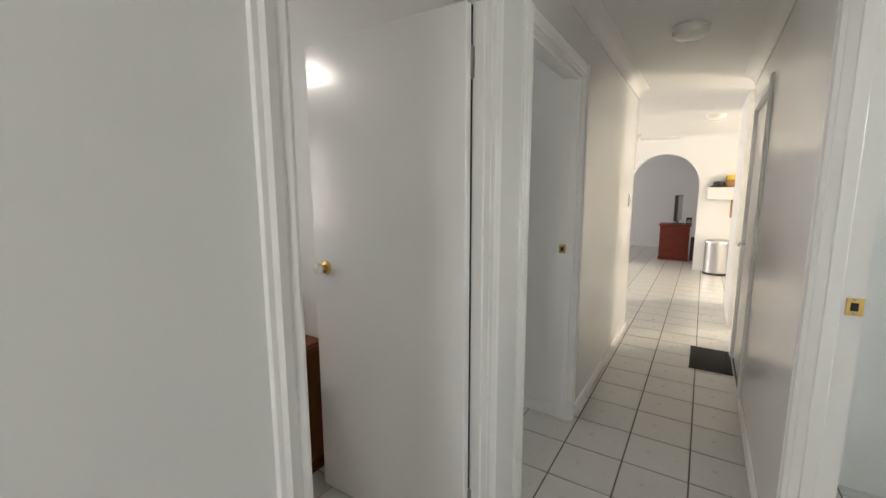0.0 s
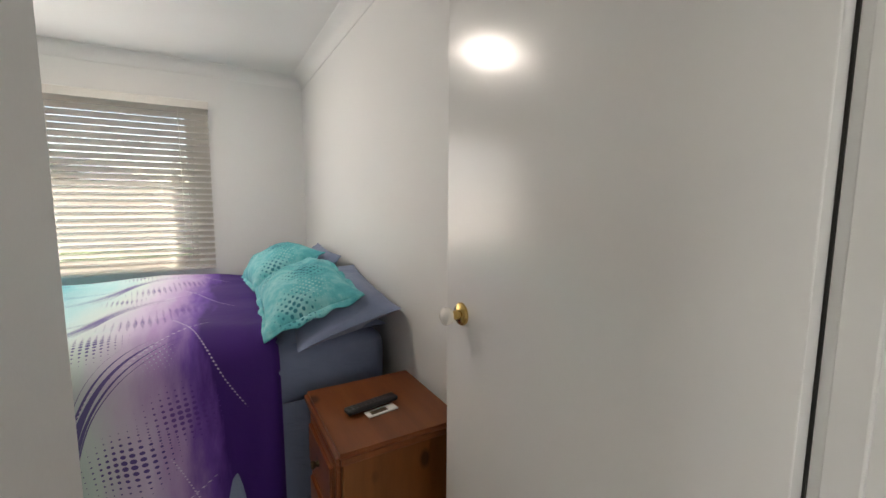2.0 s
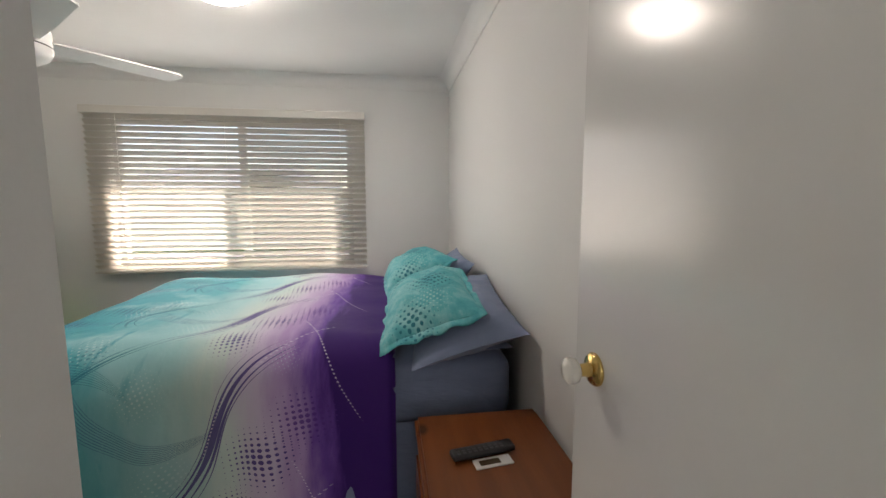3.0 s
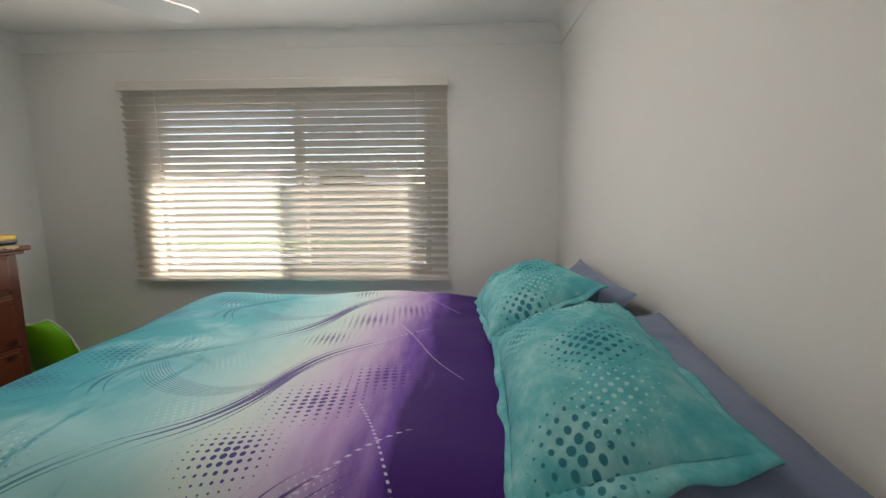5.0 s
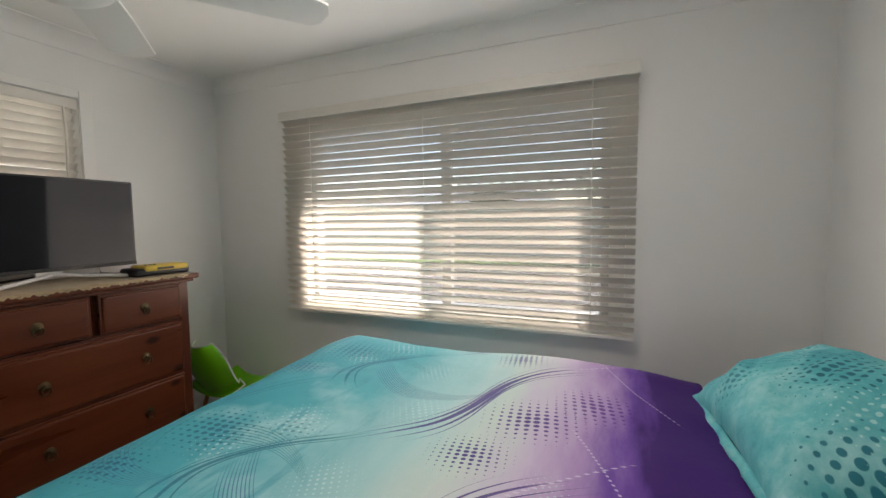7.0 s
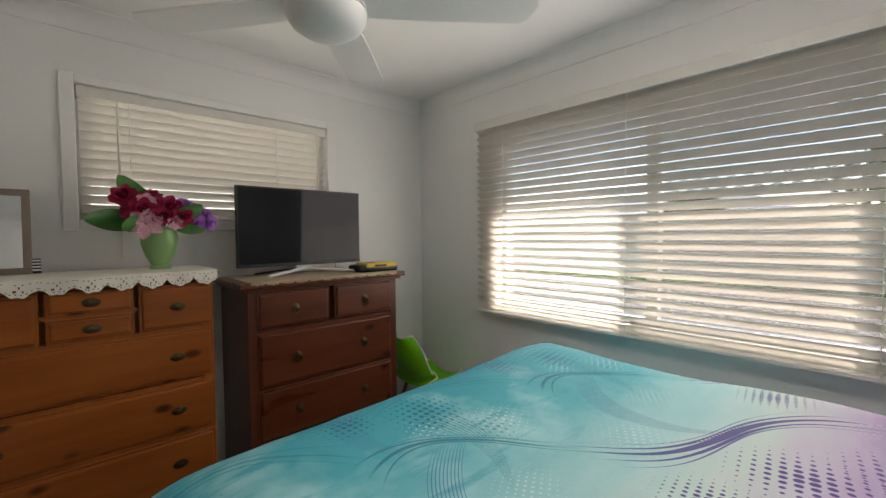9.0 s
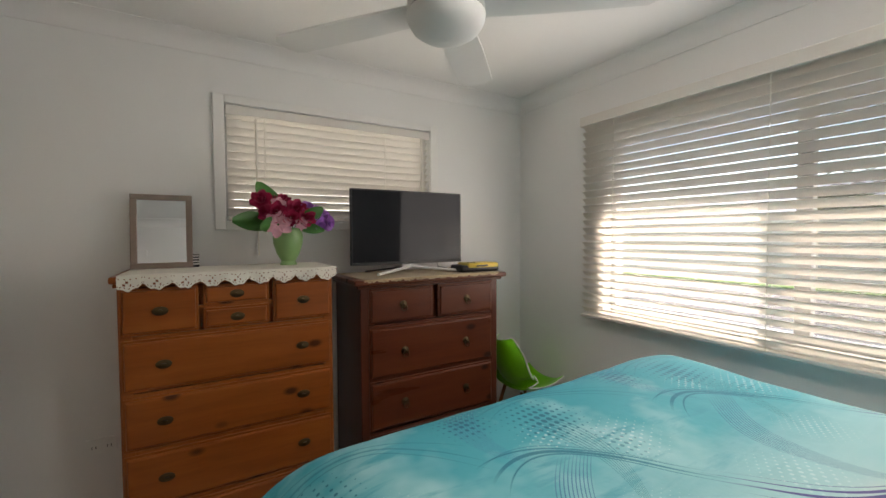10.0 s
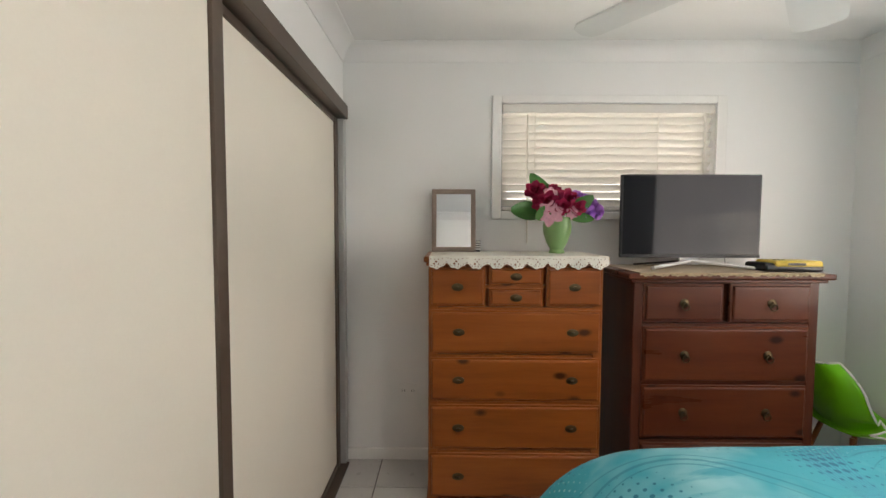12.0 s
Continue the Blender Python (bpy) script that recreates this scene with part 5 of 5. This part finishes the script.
def blade(deg):
    bm = bmesh.new()
    outline = [(0.10, -0.055), (0.3, -0.066), (0.58, -0.07), (0.61, -0.058), (0.622, -0.02), (0.61, 0.035), (0.585, 0.058), (0.3, 0.058), (0.10, 0.05)]
    top = [bm.verts.new((x, 1.12 * y, 0.004 - 0.06 * y)) for x, y in outline]
    low = [bm.verts.new((x, 1.12 * y, -0.003 - 0.06 * y)) for x, y in outline]
    bm.faces.new(top)
    bm.faces.new(low[::-1])
    n = len(outline)
    for i in range(n):
        bm.faces.new((top[i], low[i], low[(i + 1) % n], top[(i + 1) % n]))
    return part("blade", bm, FANW, fan, "", False, pose(0, 0, -0.345, 0, 0, deg))


for d in (47, 141, 227, 308):
    blade(d)

oyster = thing("ceiling_light", -2.76, 0.11, TOP, "lit round opal ceiling light", "ceiling light")
part("base", lathe([(0, 0), (0.155, 0), (0.155, -0.018), (0, -0.018)], 32), WHITEPL, oyster, "", True)
part("diffuser", lathe([(0.148, -0.018), (0.14, -0.04), (0.1, -0.062), (0.05, -0.072), (0, -0.074)], 32), LAMP, oyster, "glowing opal diffuser", True)


def oyster_off(x, y, r, label):
    ob = thing("hall_light", x, y, TOP, label, "ceiling light", "unlit ceiling fittings")
    part("base", lathe([(0, 0), (r, 0), (r, -0.016), (0, -0.016)], 28), WHITEPL, ob, "", True)
    part("diffuser", lathe([(r * 0.94, -0.016), (r * 0.88, -0.045), (r * 0.6, -0.066), (0, -0.074)], 28), CERAMIC, ob, "", True)
    return ob


oyster_off(-0.10, 3.05, 0.105, "unlit round opal light on the hall ceiling")
oyster_off(-0.14, 2.05, 0.09, "unlit round fitting on the hall ceiling")
oyster_off(0.09, 6.55, 0.12, "unlit round opal light on the living room ceiling")

# ---- switches and sockets ----


def plate(name, x, y, z, axis, s, label, rockers):
    """A wall plate with rockers; it faces s along the axis."""
    ob = thing(name, x, y, z, label, "switch")
    w, h = (0.036, 0.058) if rockers < 3 else (0.058, 0.036)

    def b(a0, a1, z0, z1, d0, d1, e):
        return block(s * d0, s * d1, a0, a1, z0, z1, e, 2) if axis == "x" else block(a0, a1, s * d0, s * d1, z0, z1, e, 2)
    part("plate", b(-w, w, -h, h, 0.0005, 0.008, 0.002), WHITEPL, ob)
    if rockers == 1:
        part("rocker", b(-0.007, 0.007, -0.013, 0.013, 0.008, 0.013, 0.002), WHITEPL, ob)
    else:
        for sx in (-0.028, 0.028):
            part("rocker", b(sx - 0.005, sx + 0.005, 0.012, 0.028, 0.008, 0.012, 0.001), WHITEPL, ob)
            for dx in (-0.007, 0.007):
                # black slips on the face colour in the slots' shade; none is cut
                part("slot_dark", b(sx + dx - 0.0015, sx + dx + 0.0015, -0.012, 0.0, 0.0078, 0.0084, 0.0), BLACK, ob)
    return ob


plate("light_switch", -0.765, 2.469, 1.40, "y", -1, "white light switch on the next room's wall", 1)
plate("power_socket", -1.545, -2.009, 0.425, "y", 1, "white double power socket low on the wall", 3)
plate("light_switch", -0.569, 4.35, 1.35, "x", 1, "white light switch near the end of the hall", 1)

# ---- hall, bathroom and living room ----
mat = thing("door_mat", 0.19, 4.04, 0, "black ribbed door mat on the hall tiles", "mat")
part("mat_base", block(-0.15, 0.15, -0.275, 0.275, 0.001, 0.009, 0.003, 2), MATB, mat)
for k in range(20):
    part("rib", block(-0.138, 0.138, -0.25 + 0.0255 * k, -0.237 + 0.0255 * k, 0.009, 0.012), MATB, mat)

screen = thing("shower_screen", 1.02, 1.2, 0, "frosted glass shower screen in a white frame", "shower screen")
part("glass", block(-0.004, 0.004, 0.04, 1.36, 0.1, 1.9), FROST, screen)
for a, b in ((0.0, 0.04), (1.36, 1.399)):
    part("post", block(-0.015, 0.015, a, b, 0.0, 1.94, 0.003, 1), WHITEPL, screen)
for a, b in ((0.0, 0.1), (1.9, 1.94)):
    part("rail", block(-0.015, 0.015, 0.04, 1.36, a, b, 0.003, 1), WHITEPL, screen)

cab = thing("low_cabinet", -0.43, 9.95, 0, "red-brown timber cabinet beyond the archway", "cabinet")
part("body", block(-0.27, 0.27, -0.24, 0.24, 0.05, 0.72, 0.004, 1), DARKWOOD, cab)
part("plinth", block(-0.28, 0.28, -0.25, 0.245, 0.0, 0.06, 0.006, 1), DARKWOOD, cab)
part("top", block(-0.295, 0.295, -0.265, 0.26, 0.72, 0.755, 0.008, 2), DARKWOOD, cab)
part("door", block(-0.24, -0.01, -0.252, -0.24, 0.09, 0.69, 0.004, 1), DARKWOOD, cab)
part("door", block(0.01, 0.24, -0.252, -0.24, 0.09, 0.69, 0.004, 1), DARKWOOD, cab)
tv2 = thing("television", -0.36, 9.95, 0.756, "dark flat television seen edge on", "television")
tv2.matrix_basis = pose(-0.40, 9.95, 0.756, 0, 0, 87)
part("casing", block(-0.46, 0.46, -0.03, 0.03, 0.07, 0.6, 0.008, 2), BLACK, tv2)
part("screen", block(-0.44, 0.44, -0.0325, -0.029, 0.09, 0.58), SCREEN, tv2)
part("stand", block(-0.14, 0.14, -0.1, 0.1, 0.0, 0.015, 0.004, 1), BLACK, tv2)
part("neck", block(-0.03, 0.03, -0.015, 0.015, 0.012, 0.08, 0.004, 1), BLACK, tv2)
spk = thing("loudspeaker", -0.19, 9.86, 0.756, "small black loudspeaker on the cabinet", "loudspeaker")
part("case", block(-0.05, 0.05, -0.05, 0.05, 0, 0.14, 0.006, 2), BLACK, spk)
part("cone", lathe([(0.0, 0), (0.034, 0), (0.03, 0.004), (0.01, -0.002), (0, -0.002)], 16), GREYPL, spk, "", True, Matrix.Translation((0, -0.05, 0.06)) @ Euler((radians(90), 0, 0)).to_matrix().to_4x4())
stool = thing("black_case", -0.09, 9.8, 0, "tall black case beside the cabinet", "case")
part("body", block(-0.04, 0.06, -0.12, 0.12, 0.02, 0.5, 0.02, 2), BLACK, stool)
for sx in (-0.02, 0.04):
    part("foot", block(sx - 0.012, sx + 0.012, -0.1, 0.1, 0.0, 0.021), BLACK, stool)

bin_ = thing("pedal_bin", 0.30, 8.46, 0, "brushed steel pedal bin with a black foot", "bin")
part("base", lathe([(0, 0), (0.195, 0), (0.197, 0.03), (0.19, 0.035), (0, 0.035)], 32), BLACK, bin_, "", True)
part("drum", lathe([(0, 0.036), (0.188, 0.036), (0.188, 0.55), (0, 0.55)], 40), GREYSTEEL, bin_, "brushed steel drum", True)
part("lid", lathe([(0, 0.55), (0.193, 0.55), (0.192, 0.575), (0.17, 0.6), (0.1, 0.615), (0, 0.62)], 40), GREYSTEEL, bin_, "", True)
part("pedal", block(-0.035, 0.035, -0.24, -0.18, 0.012, 0.022, 0.004, 1), BLACK, bin_)

shelf = thing("wall_box", 0.32, 8.6, 1.29, "white wall box with things on top", "wall box")
part("box", block(-0.23, 0.23, -0.10, 0.099, 0.0, 0.2, 0.006, 1), WHITEPL, shelf)
part("lid", block(-0.24, 0.24, -0.11, 0.099, 0.2, 0.215, 0.004, 1), WHITEPL, shelf)
hat = solid("dark_cap", lathe([(0, 0), (0.14, 0.0), (0.13, 0.02), (0.09, 0.035), (0.085, 0.08), (0.05, 0.10), (0, 0.105)], 20), BLACK, "dark cap lying on the wall box", "cap", True)
hat.matrix_basis = Matrix.Translation((0.24, 8.6, 1.506))
bag = thing("brown_bag", 0.40, 8.6, 1.506, "brown and yellow bag on the wall box", "bag")
part("body", block(-0.07, 0.07, -0.06, 0.06, 0.0, 0.2, 0.03, 3), BROWNPL, bag, "", True)
part("flap", block(-0.06, 0.072, -0.066, 0.02, 0.12, 0.21, 0.02, 2), YELLOW, bag, "", True)
board = thing("hanging_board", 0.50, 8.685, 0.98, "brown timber board hanging on the wall", "board")
part("board", block(-0.06, 0.06, 0.0, 0.014, 0.0, 0.36, 0.004, 1), BROWNPL, board)
part("loop", tube([(0, 0.005, 0.36), (0.008, 0.005, 0.375), (0, 0.005, 0.39), (-0.008, 0.005, 0.375), (0, 0.005, 0.36)], 0.003, 6), CORD, board)

fan2 = thing("ceiling_fan", -0.92, 6.9, TOP, "white ceiling fan in the living room", "ceiling fan")
part("canopy", lathe([(0.0, 0.0), (0.06, 0.0), (0.05, -0.05), (0.0, -0.06)], 20), FANW, fan2, "", True)
part("rod", lathe([(0.013, -0.05), (0.013, -0.2)], 10), FANW, fan2)
part("motor", lathe([(0.0, -0.17), (0.09, -0.18), (0.1, -0.22), (0.08, -0.27), (0.0, -0.28)], 28), FANW, fan2, "", True)
for d in (12, 102, 192, 282):
    part("blade", block(0.09, 0.62, -0.055, 0.055, -0.215, -0.208, 0.003, 1), FANW, fan2, "", False, pose(0, 0, 0, 0, 0, d))

# ---- outside the window ----
setting("ground", block(-400, 400, -400, 400, -0.62, -0.42), GRASS, "lawn reaching to the horizon", "ground")
setting("pavement", block(-16.5, -4.6, -16, 14, -0.42, -0.40), CONCRETE, "pale concrete drive outside the window", "pavement")
setting("house_footing", block(-5.1, 3.6, -2.13, 12.0, -0.42, -0.121), CONCRETE, "concrete footing of the house", "foundation")
fence = thing("fence", -19.0, 0, -0.42, "long cream steel fence beyond the drive", "fence")
for k in range(14):
    y = -18 + 2.4 * k
    part("post", block(-0.03, 0.03, y - 0.03, y + 0.03, 0, 2.5, 0.004, 1), FENCE, fence)
    if k < 13:
        bm = bmesh.new()
        for j in range(12):
            box(bm, -0.012 + 0.02 * (j % 2), 0.004 + 0.02 * (j % 2), y + 0.031 + 0.1948 * j, y + 0.031 + 0.1948 * (j + 1), 0.05, 2.45)
        part("panel", bm, FENCE, fence)
house = thing("neighbour_house", -30, -9, -0.42, "low cream house with a grey hipped roof", "house")
part("wall", block(-4, 4, -7, 7, 0, 2.7), FENCE, house)
bm = bmesh.new()
base = [bm.verts.new(p) for p in ((-4.6, -7.6, 2.7), (4.6, -7.6, 2.7), (4.6, 7.6, 2.7), (-4.6, 7.6, 2.7))]
ridge = [bm.verts.new(p) for p in ((0, -3.5, 4.4), (0, 3.5, 4.4))]
for f in ((base[0], base[1], ridge[0]), (base[1], base[2], ridge[1], ridge[0]), (base[2], base[3], ridge[1]), (base[3], base[0], ridge[0], ridge[1]), base[::-1]):
    bm.faces.new(f)
part("roof", bm, ROOF, house, "grey steel hipped roof")
for y in (-4, 1, 4):
    w = part("window", block(3.98, 4.03, y - 0.8, y + 0.8, 0.9, 2.1), GREYPL, house)
    part("pane", block(4.03, 4.04, y - 0.74, y + 0.74, 0.96, 2.04), SCREEN, w)


def tree(x, y, height, spread, seed):
    """A tapered trunk with limbs and a ragged crown of small leaf clumps."""
    r = random.Random(seed)
    ob = thing("tree", x, y, -0.42, "leafy garden tree behind the fence", "tree", "garden trees")
    bm = bmesh.new()
    pts = [(0.1 * math.sin(k), 0.08 * math.cos(k * 1.3), height * 0.6 * k / 6) for k in range(7)]
    rings = []
    for k, p in enumerate(pts):
        rad = 0.16 * (1 - 0.12 * k)
        rings.append([bm.verts.new((p[0] + rad * math.cos(a * math.pi / 4), p[1] + rad * math.sin(a * math.pi / 4), p[2])) for a in range(8)])
    for a, b in zip(rings, rings[1:]):
        for i in range(8):
            bm.faces.new((a[i], a[(i + 1) % 8], b[(i + 1) % 8], b[i]))
    part("trunk", bm, BROWNPL, ob)
    for k in range(6):
        a = k * 1.05
        part("limb", tube([pts[3 + k % 3], (spread * 0.35 * math.cos(a), spread * 0.35 * math.sin(a), height * 0.62), (spread * 0.6 * math.cos(a), spread * 0.6 * math.sin(a), height * (0.7 + 0.05 * k))], 0.05, 6), BROWNPL, ob)
    verts, faces = [], []
    for n in range(2600):
        a, e, q = r.random() * 6.283, r.random(), r.random() ** 0.4
        lump = 1 + 0.35 * math.sin(3 * a + seed) * math.cos(5 * e)
        c = Vector((spread * q * lump * math.cos(a) * math.sin(e * 3.1), spread * q * lump * math.sin(a) * math.sin(e * 3.1), height * 0.68 + height * 0.33 * q * math.cos(e * 3.1)))
        d1 = Vector((r.uniform(-1, 1), r.uniform(-1, 1), r.uniform(-1, 1))).normalized() * r.uniform(0.09, 0.2)
        d2 = d1.orthogonal().normalized() * d1.length * 0.5
        i = len(verts)
        verts += [c - d1, c + d2, c + d1, c - d2]
        faces.append((i, i + 1, i + 2, i + 3))
    me = bpy.data.meshes.new("crown")
    me.from_pydata([tuple(v) for v in verts], [], faces)
    me.materials.append(BUSH)
    crown_ob = new("crown", me)
    crown_ob.parent = ob
    return ob


tree(-22, 1.6, 5.2, 2.0, 3)
tree(-23, 4.8, 4.4, 1.8, 8)
tree(-24, -5.5, 3.6, 1.5, 5)

# ---- floor tiles ----
TILE_ME = {}


def tile(w, d):
    key = (round(w, 3), round(d, 3))
    if key not in TILE_ME:
        bm = bmesh.new()
        v = box(bm, 0, w, 0, d, -0.004, 0.0)
        bmesh.ops.bevel(bm, geom=[e for e in bm.edges if all(q.co.z > -0.001 for q in e.verts)], offset=0.0015, segments=1, affect="EDGES")
        TILE_ME[key] = mesh_of("tile", bm, TILE)
    return TILE_ME[key]


def lay(x0, x1, y0, y1, ox, oy, px, py, joint, join=None):
    """Lays whole and cut tiles over a rectangle; join: collect them in one mesh."""
    i0, i1 = math.floor((x0 - ox) / px), math.ceil((x1 - ox) / px)
    j0, j1 = math.floor((y0 - oy) / py), math.ceil((y1 - oy) / py)
    for i in range(i0, i1):
        for j in range(j0, j1):
            a, b = max(x0, ox + i * px + joint / 2), min(x1, ox + (i + 1) * px - joint / 2)
            c, d = max(y0, oy + j * py + joint / 2), min(y1, oy + (j + 1) * py - joint / 2)
            if b - a < 0.01 or d - c < 0.01:
                continue
            if join is None:
                ob = new("tile", tile(b - a, d - c))
                ob.parent = floor
                ob.location = (a, c, 0.0)
            else:
                n = len(join[0])
                join[0].extend([(a, c, 0), (b, c, 0), (b, d, 0), (a, d, 0), (a, c, -0.004), (b, c, -0.004), (b, d, -0.004), (a, d, -0.004)])
                join[1].extend([tuple(n + q for q in f) for f in ((0, 1, 2, 3), (0, 4, 5, 1), (1, 5, 6, 2), (2, 6, 7, 3), (3, 7, 4, 0))])


lay(-0.57, 0.35, 0.3, 4.57, -0.222, 2.218, 0.307, 0.303, 0.008)
lay(-4.12, -0.68, -2.01, 1.39, -1.391, -1.737, 0.303, 0.303, 0.006)
rest = ([], [])
lay(-0.57, 0.35, -1.5, 0.3, -0.222, 2.218, 0.307, 0.303, 0.008, rest)
lay(-5.0, 3.5, 4.57, 11.9, -0.222, 2.218, 0.307, 0.303, 0.008, rest)
lay(-3.6, -0.57, 1.5, 2.47, -0.222, 2.218, 0.307, 0.303, 0.008, rest)
lay(0.35, 2.6, -0.4, 2.6, -0.222, 2.218, 0.307, 0.303, 0.008, rest)
lay(-0.68, -0.57, 0.48, 1.30, -0.222, 2.218, 0.307, 0.303, 0.008, rest)
me = bpy.data.meshes.new("far_tiles")
me.from_pydata(rest[0], [], rest[1])
me.materials.append(TILE)
far = new("far_tiles", me)
far.parent = floor
far["kind"] = "stuff"
